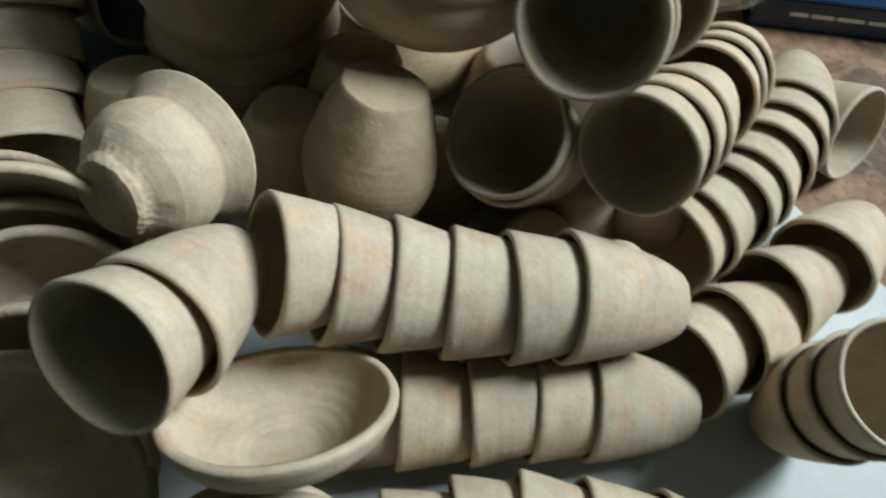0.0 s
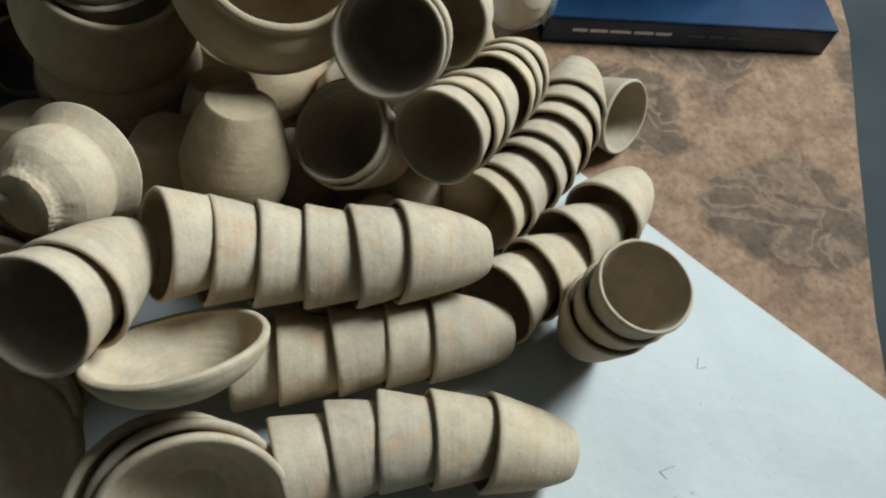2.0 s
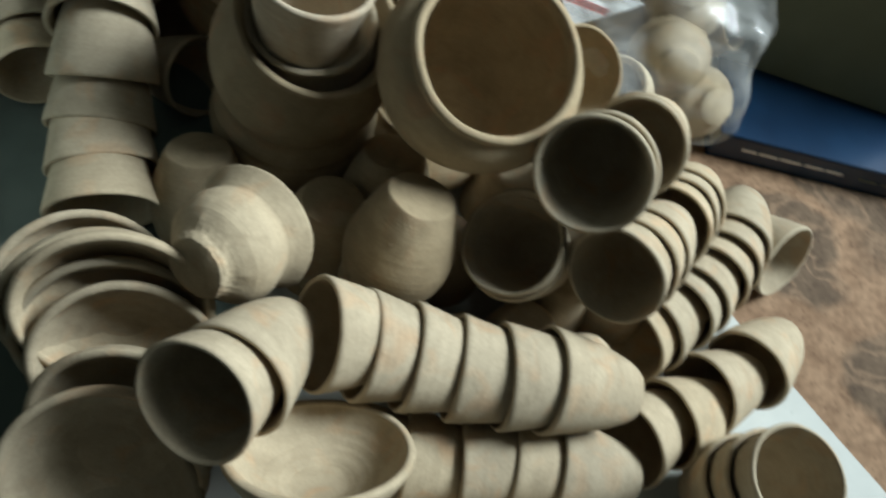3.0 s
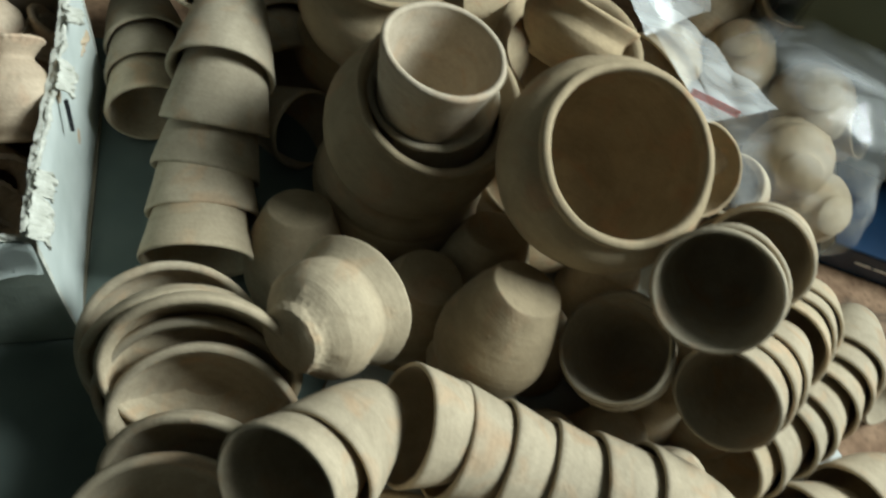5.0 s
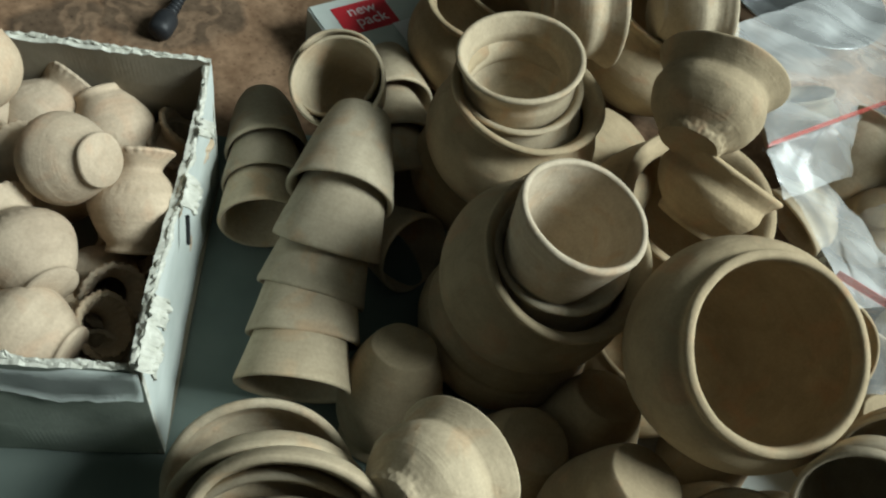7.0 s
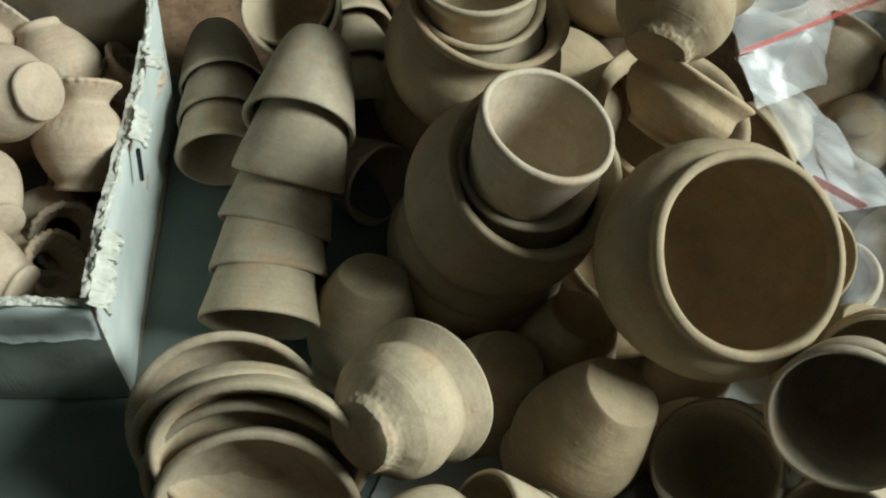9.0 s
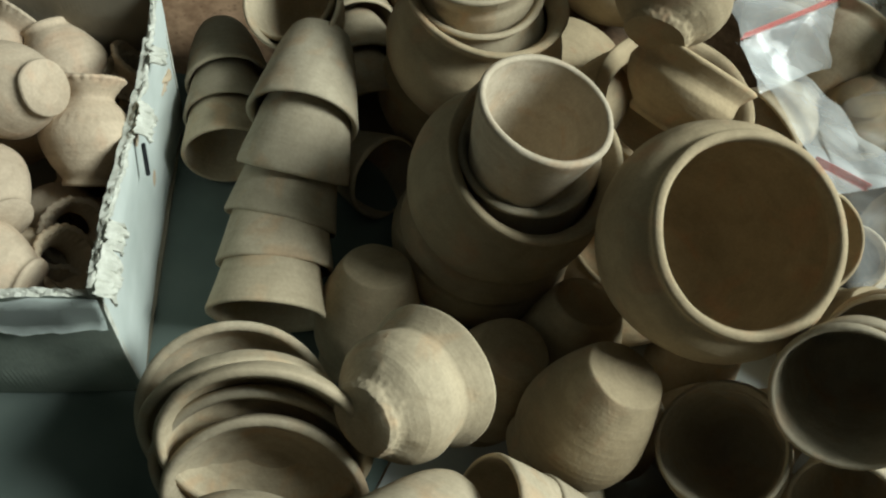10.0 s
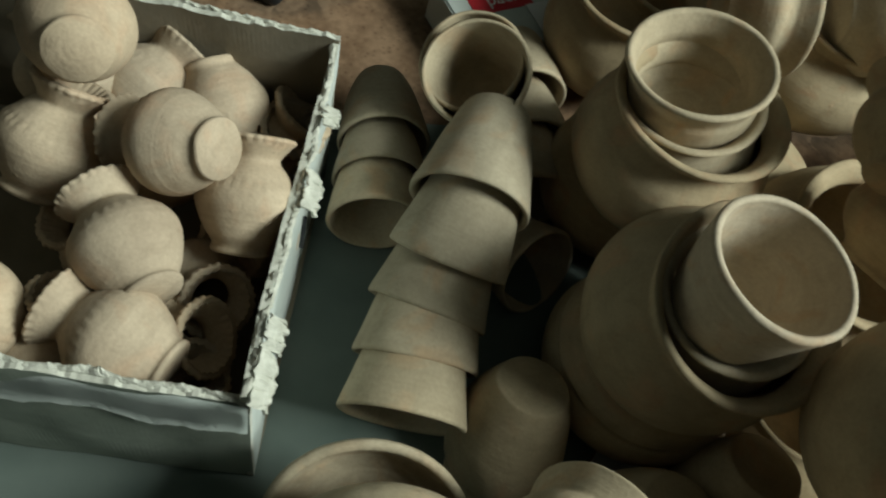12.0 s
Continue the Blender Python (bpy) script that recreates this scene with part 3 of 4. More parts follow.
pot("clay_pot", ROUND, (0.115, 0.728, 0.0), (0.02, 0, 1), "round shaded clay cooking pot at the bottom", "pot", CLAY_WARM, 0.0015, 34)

tx = Vector((-0.10, -0.10, 0.98)).normalized()
pot("clay_bowl", BASIN, Vector((0.0225, 0.8487, 0.2272)) - Vector((-0.151, -0.087, 0.985)) * 0.057, (-0.151, -0.087, 0.985), "buff clay bowl standing in nested pots", "bowl", CLAY, 0.001, 35)
pot("clay_pot", SMALL, Vector((0.030, 0.846, 0.202)) - tx * 0.078, tx, "small clay pot nested inside a larger pot", "pot", CLAY, 0.0012, 36)
pot("clay_pot", POT, Vector((0.0406, 0.8432, 0.2016)) - Vector((0.026, 0.008, 1)) * 0.111, (0.026, 0.008, 1), "round buff clay cooking pot holding a bowl", "pot", CLAY_WARM, 0.0015, 37)
pot("clay_pot", POT, (0.025, 0.870, 0.0), (0, 0, 1), "round shaded clay cooking pot at the bottom", "pot", CLAY_WARM, 0.0015, 38)

rn = Vector((0.215, -0.355, 0.91)).normalized()


def thick_pot(at, axis, label, seed):
    """A round pot whose thick lip turns inward."""
    outer = smooth_profile(TIPPED, 4)
    lip = [(0.0662, 0.1200), (0.0648, 0.1216), (0.0620, 0.1222), (0.0600, 0.1210), (0.0592, 0.1185)]
    inner = smooth_profile([(0.0590, 0.116), (0.0600, 0.110), (0.068, 0.103), (0.0755, 0.080), (0.068, 0.045), (0.050, 0.016), (0.03, 0.009)], 4)
    ob = obj("clay_pot", lathe([(0, 0.001)] + outer + lip + inner + [(0, 0.008)], 64, 0.0015, seed), CLAY_WARM)
    ob.matrix_world = axis_pose(at, axis, 0.5)
    return tagged(ob, label, "pot")


thick_pot(Vector((0.2742, 0.6888, 0.2515)) - rn * 0.122, rn, "large round clay pot with thick lip, tipped forward", 40)
pot("clay_pot", SQUAT, (0.232, 0.775, 0.0), (0, 0, 1), "round shaded clay pot under the tipped pot", "pot", CLAY_WARM, 0.0015, 42)

# ---- the back of the heap ----
pot("clay_pot", HANDI, Vector((0.2156, 0.8909, 0.136)) - Vector((0.062, -0.156, 0.986)) * 0.120, (0.062, -0.156, 0.986), "round clay pot holding a tipped bowl", "pot", CLAY_WARM, 0.0015, 50)
pot("clay_bowl", OPEN_BOWL, Vector((0.2129, 0.8751, 0.2004)) - Vector((0.146, 0.635, 0.758)) * 0.058, (0.146, 0.635, 0.758), "buff clay bowl with broken lip tipped into a pot", "bowl", CLAY_WARM, 0.0018, 58, notch=chipped)
pot("clay_bowl", DEEP_BOWL, Vector((0.1694, 0.9039, 0.2566)) - Vector((-0.022, 0.932, 0.363)) * 0.067, (-0.022, 0.932, 0.363), "buff clay bowl with flared lip and torn foot", "bowl", CLAY_WARM, 0.0018, 51, 150, notch=chipped, steps=8)
pot("clay_bowl", BOWL, (0.005, 0.985, 0.175), (0.80, 0.55, 0.1), "ringed clay bowl lying on its side at the back", "bowl", CLAY, 0.0015, 52)
pot("clay_bowl", BOWL, (0.095, 1.070, 0.165), (0.80, 0.55, 0.1), "ringed clay bowl lying on its side at the back", "bowl", CLAY, 0.0015, 53)
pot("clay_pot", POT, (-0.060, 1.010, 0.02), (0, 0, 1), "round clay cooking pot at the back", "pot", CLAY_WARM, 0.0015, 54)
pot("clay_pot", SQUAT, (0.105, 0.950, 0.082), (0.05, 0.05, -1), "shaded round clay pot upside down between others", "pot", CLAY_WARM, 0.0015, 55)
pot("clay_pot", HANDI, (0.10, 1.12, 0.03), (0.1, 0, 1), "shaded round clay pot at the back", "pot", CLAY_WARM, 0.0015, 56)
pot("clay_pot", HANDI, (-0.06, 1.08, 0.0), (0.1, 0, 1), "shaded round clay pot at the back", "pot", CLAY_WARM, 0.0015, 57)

# ---- carton with vases ----
c0 = Vector((-0.071, 0.496, 0))
e1, e2 = Vector((-0.463, 0.886, 0)), Vector((-0.886, -0.463, 0))
BOX_H, BOX_A, BOX_B = 0.165, 0.277, 0.30


def sag(x, length, seed):
    """How far the torn edge rises or drops along the side panel."""
    if seed != 1:
        return 0.0
    u = x / length * 4
    k = min(int(u), 3)
    marks = (0.010, 0.001, -0.014, -0.019, -0.004)
    return marks[k] + (marks[k + 1] - marks[k]) * (u - k) + 0.005 * noise.noise(Vector((x * 55, 2, 2)))


def torn_panel(length, height, seed, rough_edge):
    """A board panel along x, 4 mm thick in y, with a torn upper edge."""
    bm = bmesh.new()
    n = 90
    rows = []
    for i in range(n + 1):
        x = length * i / n
        top = height + sag(x, length, seed) + rough_edge * (noise.noise(Vector((x * 40, seed, 0))) + 0.6 * noise.noise(Vector((x * 160, seed, 3))))
        bow = 0.004 * math.sin(math.pi * i / n) * (1 if seed % 2 else -1)
        col = []
        for z in (0, height * 0.35, height * 0.6, height * 0.8, top):
            y = bow + 0.002 * noise.noise(Vector((x * 18, z * 18, seed)))
            col.append((bm.verts.new((x, y, z)), bm.verts.new((x, y + 0.0045, z))))
        rows.append(col)
    for a, b in zip(rows, rows[1:]):
        for (p, q), (r, s), (t, u), (v, w) in zip(a, a[1:], b, b[1:]):
            f = bm.faces.new((p, t, v, r))
            g = bm.faces.new((q, s, w, u))
            g.material_index = 1
        f = bm.faces.new((a[-1][0], b[-1][0], b[-1][1], a[-1][1]))
        f.material_index = 2
    for col in (rows[0], rows[-1]):
        for (p, q), (r, s) in zip(col, col[1:]):
            bm.faces.new((p, q, s, r)).material_index = 2
    bmesh.ops.recalc_face_normals(bm, faces=bm.faces)
    return bm


def torn_edge(length, seed, size=0.006):
    """A crumpled lip of torn board along x."""
    bm = bmesh.new()
    n, rings = int(length / 0.0016), []
    for i in range(n + 1):
        x = length * i / n
        g = 0.5 + 0.5 * noise.noise(Vector((x * 45, seed, 1)))
        w = size * (0.22 + 0.5 * g * g)
        h = size * (0.25 + 0.9 * abs(noise.noise(Vector((x * 70, seed, 4)))))
        ring = []
        for k in range(7):
            a = 2 * math.pi * k / 7
            q = 1 + 0.7 * noise.noise(Vector((x * 260, k * 1.7, seed)))
            ring.append(bm.verts.new((x + 0.0012 * noise.noise(Vector((x * 300, k, 2))), 0.002 + w * q * math.cos(a) + 0.003 * noise.noise(Vector((x * 35, seed, 7))), h * q * math.sin(a) - 0.001 + sag(x, length, seed))))
        rings.append(ring)
    for a, b in zip(rings, rings[1:]):
        for k in range(7):
            bm.faces.new((a[k], a[(k + 1) % 7], b[(k + 1) % 7], b[k]))
    bm.faces.new(rings[0])
    bm.faces.new(rings[-1])
    bmesh.ops.recalc_face_normals(bm, faces=bm.faces)
    return bm


carton = tagged(new("carton"), "torn open white card carton full of small vases", "box")
for name, origin, along, length, seed, rough, label in (
    ("side_panel", c0, e1, BOX_A, 1, 0.004, ""),
    ("front_panel", c0 + e2 * BOX_B, -e2, BOX_B, 2, 0.004, "peeled white front panel"),
    ("back_panel", c0 + e1 * BOX_A, e2, BOX_B, 3, 0.003, ""),
    ("side_panel", c0 + e1 * BOX_A + e2 * BOX_B, -e1, BOX_A, 4, 0.003, ""),
):
    m = Matrix.Translation(origin + Vector((0, 0, 0.003))) @ Matrix.Rotation(math.atan2(along.y, along.x), 4, "Z")
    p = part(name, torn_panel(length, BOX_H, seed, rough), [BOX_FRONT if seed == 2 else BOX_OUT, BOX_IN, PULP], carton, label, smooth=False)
    p.matrix_world = m
    q = part("torn_edge", torn_edge(length, seed, 0.0065 if seed < 3 else 0.005), PULP, p, "ragged torn pulp edge", smooth=False)
    q.location = (0, 0, BOX_H)
bm = bmesh.new()
cols = []
for i in range(71):
    x = BOX_B * i / 70
    drop = 0.052 + 0.014 * noise.noise(Vector((x * 22, 3, 1))) + 0.004 * noise.noise(Vector((x * 120, 3, 1))) - 0.012 * x / BOX_B
    cols.append([bm.verts.new((x, -0.0022 - 0.004 * s * (1 + noise.noise(Vector((x * 30, s, 8)))), BOX_H - 0.001 - drop * s)) for s in (0, 0.35, 0.7, 1)])
for a, c in zip(cols, cols[1:]):
    for k in range(3):
        bm.faces.new((a[k], c[k], c[k + 1], a[k + 1]))
bmesh.ops.solidify(bm, geom=bm.faces[:], thickness=0.0008)
peel = part("peeled_layer", bm, BOX_OUT, carton, "pale peeled top layer of the front", smooth=True)
peel.matrix_world = Matrix.Translation(c0 + e2 * BOX_B + Vector((0, 0, 0.003))) @ Matrix.Rotation(math.atan2(-e2.y, -e2.x), 4, "Z")
bottom = part("bottom_panel", sheet_bm([c0[:2], (c0 + e1 * BOX_A)[:2], (c0 + e1 * BOX_A + e2 * BOX_B)[:2], (c0 + e2 * BOX_B)[:2]], 0.003), BOX_IN, carton, smooth=False)
bottom.location.z = 0.0015

VASE = [(0.0190, 0), (0.0198, 0.002), (0.0192, 0.006), (0.0265, 0.016), (0.0335, 0.032), (0.0325, 0.044), (0.024, 0.056), (0.0185, 0.062), (0.0185, 0.066), (0.0235, 0.073), (0.0265, 0.077)]


def notched(a, r, z):
    if z > 0.0745:
        r += 0.0006 * math.copysign(1, math.sin(a * 26))
    if 0.046 < z < 0.050:
        r += 0.0006 * math.copysign(1, math.sin(a * 30))
    return r, z


vase_mesh = []
for k in range(3):
    v = pot("clay_vase", VASE, (0, 0, -5), (0, 0, 1), "", "", CLAY_VASE, 0.0008, 60 + k, 104, notch=notched)
    vase_mesh.append(v.data)
    bpy.data.objects.remove(v)
for k, (x, y, z, axis) in enumerate((
    (-0.214, 0.594, 0.174, (-0.88, -0.16, -0.46)),
    (-0.293, 0.601, 0.210, (-0.77, 0.61, -0.46)),
    (-0.169, 0.610, 0.135, (-0.40, 0.68, 0.55)),
    (-0.195, 0.530, 0.151, (-0.93, 0.37, 0.02)),
    (-0.289, 0.557, 0.142, (-0.09, 0.73, 0.68)),
    (-0.151, 0.465, 0.136, (-0.99, -0.14, 0.06)),
    (-0.161, 0.512, 0.089, (0.73, 0.32, 0.61)),
    (-0.201, 0.459, 0.099, (0.09, 0.56, 0.82)),
    (-0.219, 0.690, 0.070, (0.32, 0.53, 0.79)),
    (-0.260, 0.691, 0.103, (0.75, -0.40, -0.49)),
    (-0.320, 0.681, 0.109, (0.04, 0.91, 0.35)),
    (-0.335, 0.610, 0.130, (-0.45, 0.30, 0.60)),
    (-0.235, 0.440, 0.140, (0.30, -0.40, 0.80)),
    (-0.260, 0.615, 0.085, (0.20, 0.60, 0.60)),
    (-0.175, 0.560, 0.075, (0.60, -0.20, 0.60)),
    (-0.150, 0.640, 0.060, (0.10, -0.60, 0.60)),
    (-0.240, 0.545, 0.080, (-0.30, -0.20, 0.80)),
    (-0.300, 0.600, 0.080, (-0.30, 0.50, 0.60)),
    (-0.130, 0.480, 0.060, (0.30, 0.10, 0.90)),
    (-0.220, 0.700, 0.060, (0.30, 0.10, 0.90)),
)):
    a = Vector(axis).normalized()
    d = Vector((x, y, 0)) - c0
    low, high = 0.034, 0.036
    inside = c0 + e1 * min(max(d.dot(e1), low), BOX_A - high) + e2 * min(max(d.dot(e2), 0.036), BOX_B - high)
    ob = new("clay_vase", vase_mesh[k % 3])
    ob.matrix_world = axis_pose(Vector((inside.x, inside.y, z)) - a * 0.036, a, k * 1.3)
    tagged(ob, "small round buff clay vase with notched lip", "vase", "vases in the carton")

# ---- book and box ----
book = tagged(new("book"), "thick navy blue hardback book lying on the mat", "book")
book.matrix_world = pose(0.555, 0.885, -0.002, 0, 0, 3.4)
part("pages", box_bm(0.355, 0.245, 0.034, 0.001, (0.18, 0.128, 0.0205)), PAGES, book, "cream page block", smooth=False)
part("cover", box_bm(0.368, 0.258, 0.003, 0.001, (0.18, 0.126, 0.0395)), NAVY, book, "glossy navy cover board", smooth=False)
part("cover", box_bm(0.368, 0.258, 0.003, 0.001, (0.18, 0.126, 0.0015)), NAVY, book, "glossy navy cover board", smooth=False)
part("spine", box_bm(0.366, 0.004, 0.036, 0.0012, (0.18, -0.001, 0.0205)), NAVY, book, "navy spine", smooth=False)
for x, w in ((0.040, 0.018), (0.063, 0.022), (0.090, 0.026), (0.119, 0.024), (0.144, 0.020)):
    part("print_bar", box_bm(w, 0.0006, 0.0042, 0, (x, -0.0034, 0.022)), PRINT_WHITE, book, "pale line of print", smooth=False)
for x, w in ((0.186, 0.022), (0.212, 0.018), (0.238, 0.024), (0.264, 0.018), (0.290, 0.022)):
    part("print_bar", box_bm(w, 0.0006, 0.0026, 0, (x, -0.0034, 0.021)), OLIVE, book, "faint line of print", smooth=False)
olive = tagged(obj("olive_box", box_bm(0.42, 0.30, 0.24, 0.003, (-0.21, 0.15, 0.12)), OLIVE, None, False), "dull olive green board box standing on the book", "box")
olive.matrix_world = pose(0.826, 0.978, 0.0395, 0, 0, -3.0)

# ---- plug, packet, tray ----
plug = tagged(new("power_plug"), "black moulded plug with ribbed strain relief on the mat", "plug")
plug.matrix_world = pose(-0.374, 0.886, 0.011, 0, 0, 15)
part("plug_body", lathe(smooth_profile([(0.001, -0.03), (0.012, -0.026), (0.013, -0.005), (0.009, 0.004), (0.006, 0.006)], 3) + [(0, 0.006)], 20), BLACK, plug).matrix_basis = pose(0, 0, 0, -90, 0, 0)
for k in range(5):
    part("rib", lathe([(0, 0), (0.0075 - k * 0.0005, 0), (0.0075 - k * 0.0005, 0.004), (0, 0.004)], 16), BLACK, plug).matrix_basis = pose(0, 0.006 + k * 0.0065, 0, -90, 0, 0)
part("cable", lathe([(0, 0), (0.0035, 0), (0.0035, 0.4), (0, 0.4)], 12), BLACK, plug).matrix_basis = pose(0, 0.006, 0, -90, 0, 0)

packet = tagged(new("packet"), "white card packet with a red label", "box")
packet.matrix_world = pose(-0.186, 0.992, 0.0, 0, 0, 60)
part("packet_body", box_bm(0.26, 0.105, 0.05, 0.002, (0.075, -0.017, 0.025)), BOX_OUT, packet, smooth=False)
part("label_panel", box_bm(0.066, 0.044, 0.0006, 0, (0, 0, 0.0503)), RED, packet, "red printed label", smooth=False)
part("loose_card", box_bm(0.060, 0.055, 0.0010, 0.0003, (0.052, -0.050, 0.0520)), PRINT_WHITE, packet, "loose white card", smooth=False)
for k, word in enumerate(("new", "pack")):
    cu = bpy.data.curves.new("lettering", "FONT")
    cu.body, cu.size, cu.extrude = word, 0.021, 0.0002
    src = new("lettering_source", cu)
    me = bpy.data.meshes.new_from_object(src)
    bpy.data.objects.remove(src)
    me.materials.clear()
    me.materials.append(PRINT_WHITE)
    word_ob = new("lettering", me)
    word_ob.parent = packet
    word_ob.location = (-0.018 + 0.003 * k, 0.004 - 0.017 * k, 0.0508)

tray = obj("steel_tray", lathe(smooth_profile([(0.09, 0), (0.10, 0.004), (0.105, 0.03), (0.112, 0.034)], 3) + [(0.110, 0.035), (0.103, 0.031), (0.098, 0.006), (0, 0.004)], 48), STEEL)
tray.matrix_world = pose(0.24, 1.36, 0.06)
tagged(tray, "shiny steel tray behind the pots", "tray")

# ---- bag of small pots ----
for k, (x, y, z, axis, size) in enumerate((
    (0.329, 1.015, 0.135, (0.20, 0.70, 0.65), 0.85), (0.373, 0.985, 0.130, (0.30, 0.35, -0.85), 0.80), (0.318, 0.970, 0.110, (-0.45, -0.65, -0.50), 0.75),
    (0.420, 1.066, 0.140, (-0.25, -0.55, 0.75), 0.95), (0.464, 0.975, 0.120, (0.25, 0.45, -0.80), 0.85), (0.467, 0.910, 0.090, (-0.10, 0.75, -0.40), 0.85),
    (0.430, 0.880, 0.050, (-0.35, -0.50, 0.70), 0.80), (0.500, 1.070, 0.130, (-0.45, 0.30, -0.75), 0.95), (0.520, 0.905, 0.050, (-0.35, 0.60, -0.60), 0.80),
    (0.495, 1.000, 0.060, (0.60, -0.20, 0.60), 0.80), (0.375, 1.060, 0.090, (-0.10, -0.30, -0.90), 0.85), (0.455, 1.130, 0.120, (-0.30, 0.50, -0.70), 0.95),
    (0.300, 1.080, 0.090, (-0.50, 0.30, 0.70), 0.85), (0.390, 1.150, 0.100, (-0.10, 0.40, -0.90), 0.90), (0.535, 1.125, 0.080, (-0.40, 0.20, -0.80), 0.95), (0.415, 0.985, 0.050, (0.60, 0.20, 0.60), 0.80),
)):
    a = Vector(axis).normalized()
    ob = pot("small_pot", OPEN_BOWL if k % 3 else JUG, Vector((x, y, z)) - a * 0.035 * size, a, "small olive-buff clay pot inside the clear bag", "pot", CLAY_WARM if k % 2 else CLAY, 0.001, 80 + k, 40, "pots in the bag")
    ob.scale = (size,) * 3
zip_bag = tagged(new("zip_bag"), "clear plastic zip bag with red closure over small pots", "bag")
bm = bmesh.new()
bmesh.ops.create_icosphere(bm, subdivisions=5, radius=1)
for v in bm.verts:
    p = v.co.copy()
    s = 1 + 0.13 * noise.noise(p * 1.7) + 0.06 * noise.noise(p * 5) - 0.05 * abs(noise.noise(Vector((p.x * 2.2 + p.y * 1.5, p.y * 0.7, p.z * 2 + 4))))
    q = Vector((math.copysign(abs(p.x) ** 0.75, p.x), math.copysign(abs(p.y) ** 0.75, p.y), p.z))
    v.co = Vector((q.x * 0.120 * s, q.y * 0.185 * s, max(p.z * 0.105 * s, -0.078)))
body = part("bag_body", bm, FILM, zip_bag, "crumpled clear film")
body.matrix_world = pose(0.455, 1.015, 0.082, 0, 0, 2)


def film_sheet(corners, seed, crumple):
    """A crumpled film sheet over four corners."""
    bm = bmesh.new()
    a, b_, c, d = [Vector(p) for p in corners]
    n = 36
    grid = []
    for i in range(n + 1):
        row = []
        for j in range(n + 1):
            u, v = i / n, j / n
            p = a.lerp(b_, u).lerp(d.lerp(c, u), v)
            w = noise.noise(Vector((p.x * 22, p.y * 9, seed))) + 0.5 * noise.noise(Vector((p.x * 50, p.y * 40, seed)))
            edge = 0.006 * noise.noise(Vector((u * 4, v * 4, seed + 5)))
            row.append(bm.verts.new(p + Vector((edge, edge, crumple * w))))
        grid.append(row)
    for i in range(n):
        for j in range(n):
            bm.faces.new((grid[i][j], grid[i + 1][j], grid[i + 1][j + 1], grid[i][j + 1]))
    return bm


part("bag_top", film_sheet([(0.165, 1.075, 0.185), (0.36, 1.40, 0.175), (0.42, 1.20, 0.185), (0.240, 0.930, 0.190)], 2, 0.006), FILM_FLAT, zip_bag, "flat clear film flap")
part("bag_lip", film_sheet([(0.240, 0.930, 0.190), (0.42, 1.20, 0.185), (0.44, 1.15, 0.150), (0.275, 0.910, 0.165)], 3, 0.006), FILM_FLAT, zip_bag)
part("bag_tongue", film_sheet([(0.236, 0.928, 0.192), (0.300, 0.930, 0.190), (0.395, 0.850, 0.195), (0.335, 0.800, 0.200)], 4, 0.010), FILM_FLAT, zip_bag, "folded film tongue")
for line in (((0.240, 0.934, 0.193), (0.33, 1.065, 0.196), (0.42, 1.198, 0.190)), ((0.317, 0.821, 0.205), (0.338, 0.817, 0.207), (0.360, 0.817, 0.205))):
    cu = bpy.data.curves.new("zip_strip", "CURVE")
    cu.dimensions, cu.extrude, cu.bevel_depth, cu.resolution_u = "3D", 0.0032, 0.0006, 8
    sp = cu.splines.new("BEZIER")
    sp.bezier_points.add(2)
    for q, p in zip(sp.bezier_points, line):
        q.co, q.handle_left_type, q.handle_right_type = p, "AUTO", "AUTO"
    src = new("zip_source", cu)
    me = bpy.data.meshes.new_from_object(src)
    bpy.data.objects.remove(src)
    me.materials.clear()
    me.materials.append(RED_FILM)
    strip = new("zip_strip", me)
    strip.parent = zip_bag
for o in zip_bag.children:
    if o.data.materials[0] in (FILM, FILM_FLAT, RED_FILM):
        o.visible_shadow = False

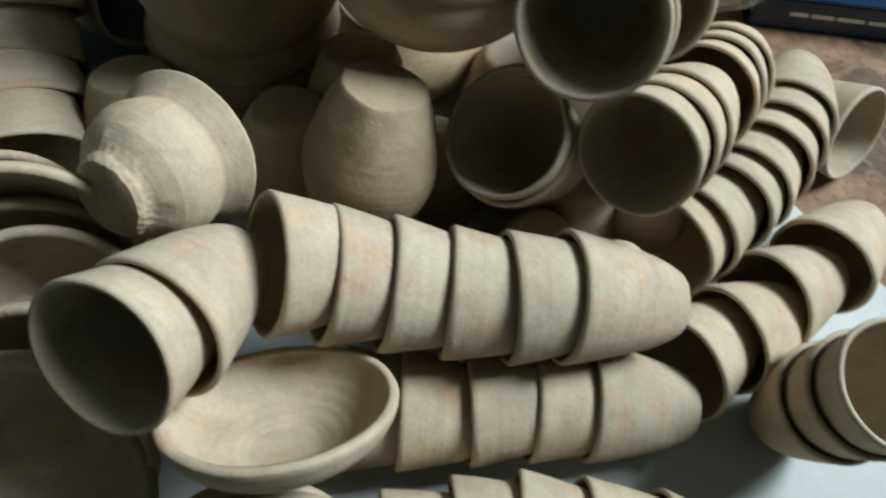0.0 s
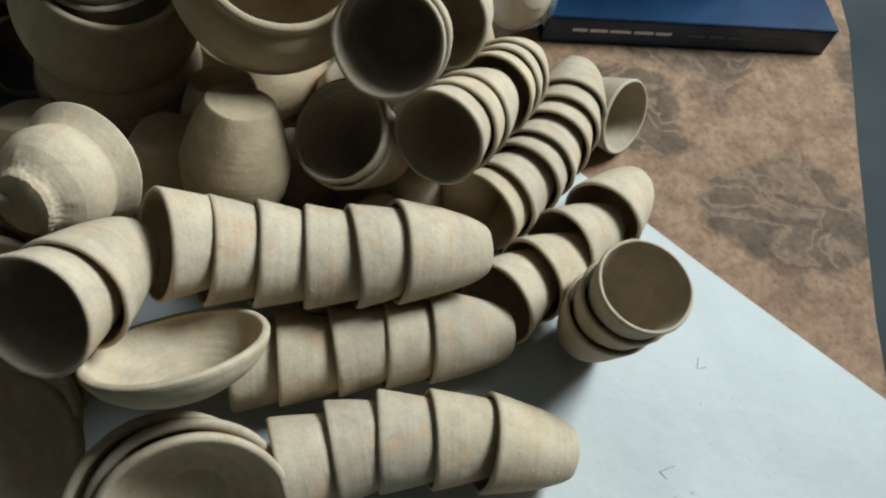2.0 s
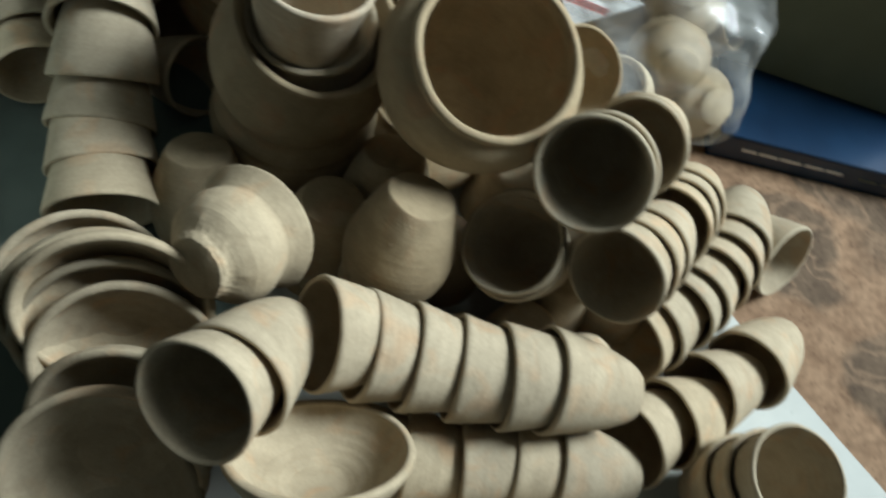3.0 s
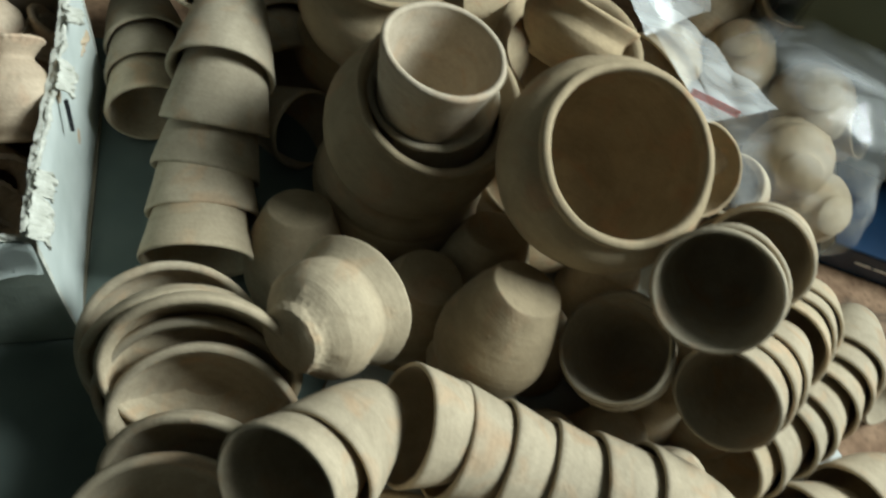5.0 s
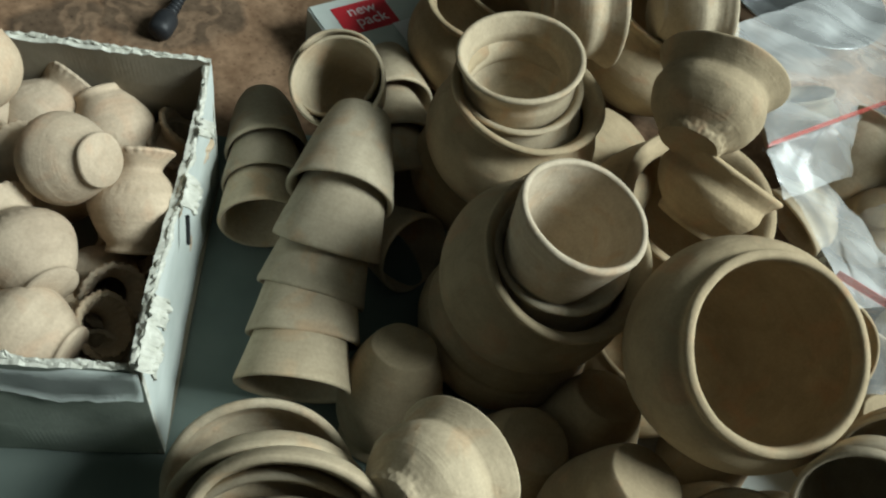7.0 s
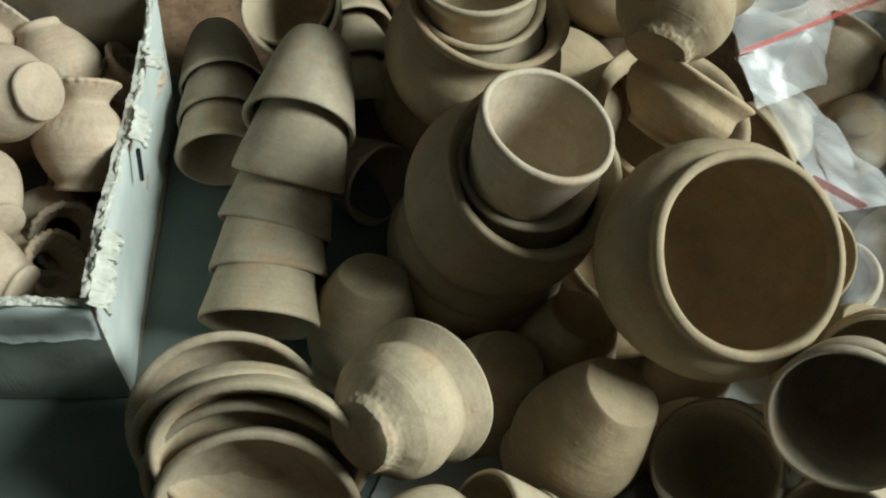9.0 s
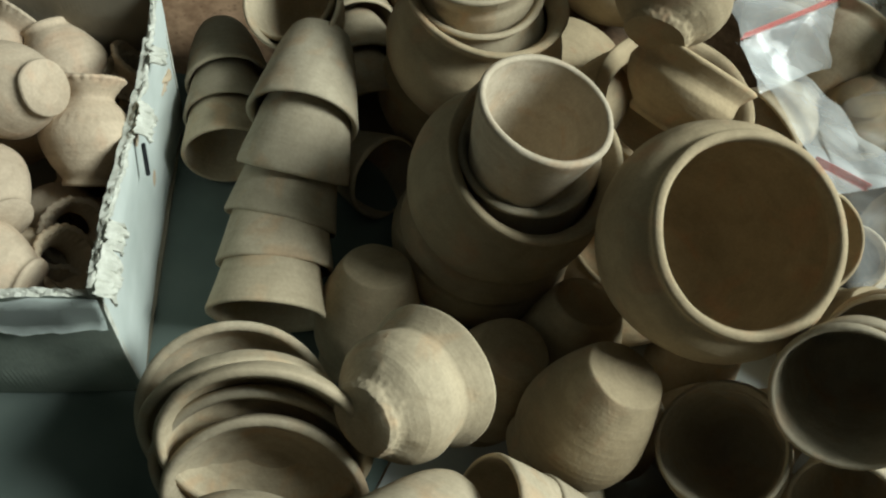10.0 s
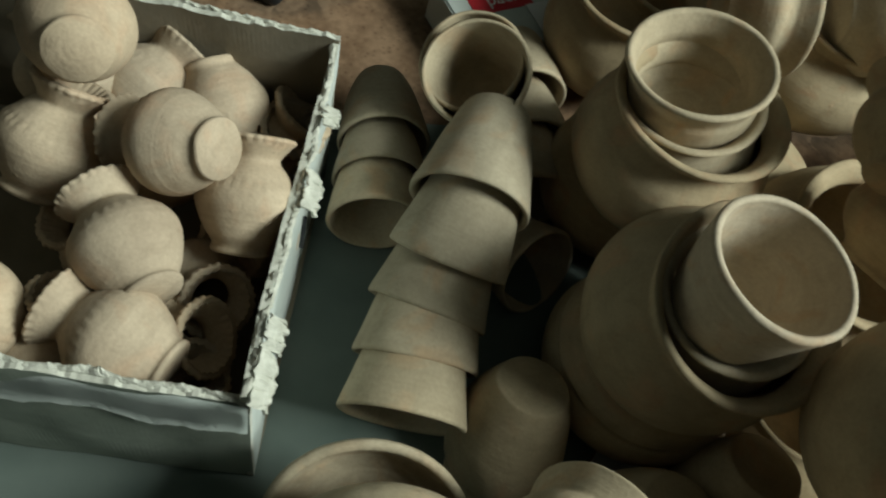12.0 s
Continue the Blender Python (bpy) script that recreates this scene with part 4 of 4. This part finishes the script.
# ---- marks on the card, tears on the carton ----
GRAPHITE = mottled("graphite", (0.17, 0.18, 0.18), (0.30, 0.31, 0.31), 900, 0.6, 0.1, 400)
for x, y, turn, length in ((0.625, 0.374, 20, 0.016), (0.621, 0.368, -50, 0.008), (0.672, 0.474, 75, 0.012), (0.676, 0.470, 15, 0.007)):
    mark = tagged(obj("pencil_mark", box_bm(length, 0.0008, 0.0003, 0), GRAPHITE, None, False), "short grey pencil stroke on the card sheet", "mark", "pencil marks")
    mark.matrix_world = pose(x, y, 0.00115, 0, 0, turn)
side = Matrix.Translation(c0 + Vector((0, 0, 0.003))) @ Matrix.Rotation(math.atan2(e1.y, e1.x), 4, "Z")


def scrap_bm(w, h, seed):
    """A bent, ragged scrap of board that hangs from its upper edge."""
    bm = bmesh.new()
    n = 14
    grid = []
    for i in range(n + 1):
        row = []
        for j in range(6):
            u, v = i / n - 0.5, j / 5
            z = -h * v * (0.75 + 0.5 * noise.noise(Vector((u * 5, seed, 2))))
            y = -0.010 * math.sin(v * 2.2) + 0.004 * noise.noise(Vector((u * 6, v * 4, seed)))
            row.append(bm.verts.new((u * w * (1 - 0.3 * v) + 0.002 * noise.noise(Vector((v * 9, seed, i))), y, z)))
        grid.append(row)
    for i in range(n):
        for j in range(5):
            bm.faces.new((grid[i][j], grid[i + 1][j], grid[i + 1][j + 1], grid[i][j + 1]))
    bmesh.ops.recalc_face_normals(bm, faces=bm.faces)
    bmesh.ops.solidify(bm, geom=bm.faces[:], thickness=0.0016)
    return bm


for x, z, w, h, seed in ((0.012, BOX_H + 0.004, 0.034, 0.030, 3), (0.040, BOX_H + 0.004, 0.022, 0.016, 5), (0.150, BOX_H + 0.006, 0.030, 0.020, 7), (0.215, BOX_H + 0.005, 0.018, 0.012, 9)):
    scrap = part("torn_scrap", scrap_bm(w, h, seed), PULP, carton, "bent scrap of torn board", smooth=False)
    scrap.matrix_world = side @ Matrix.Translation((x, -0.001, z + sag(x, BOX_A, 1)))
slit = part("slit", box_bm(0.0035, 0.003, 0.030, 0.0008), BLACK, carton, "short black slit in the side", smooth=False)
slit.matrix_world = side @ Matrix.Translation((0.135, -0.0035, BOX_H - 0.042)) @ Matrix.Rotation(0.25, 4, "Y")
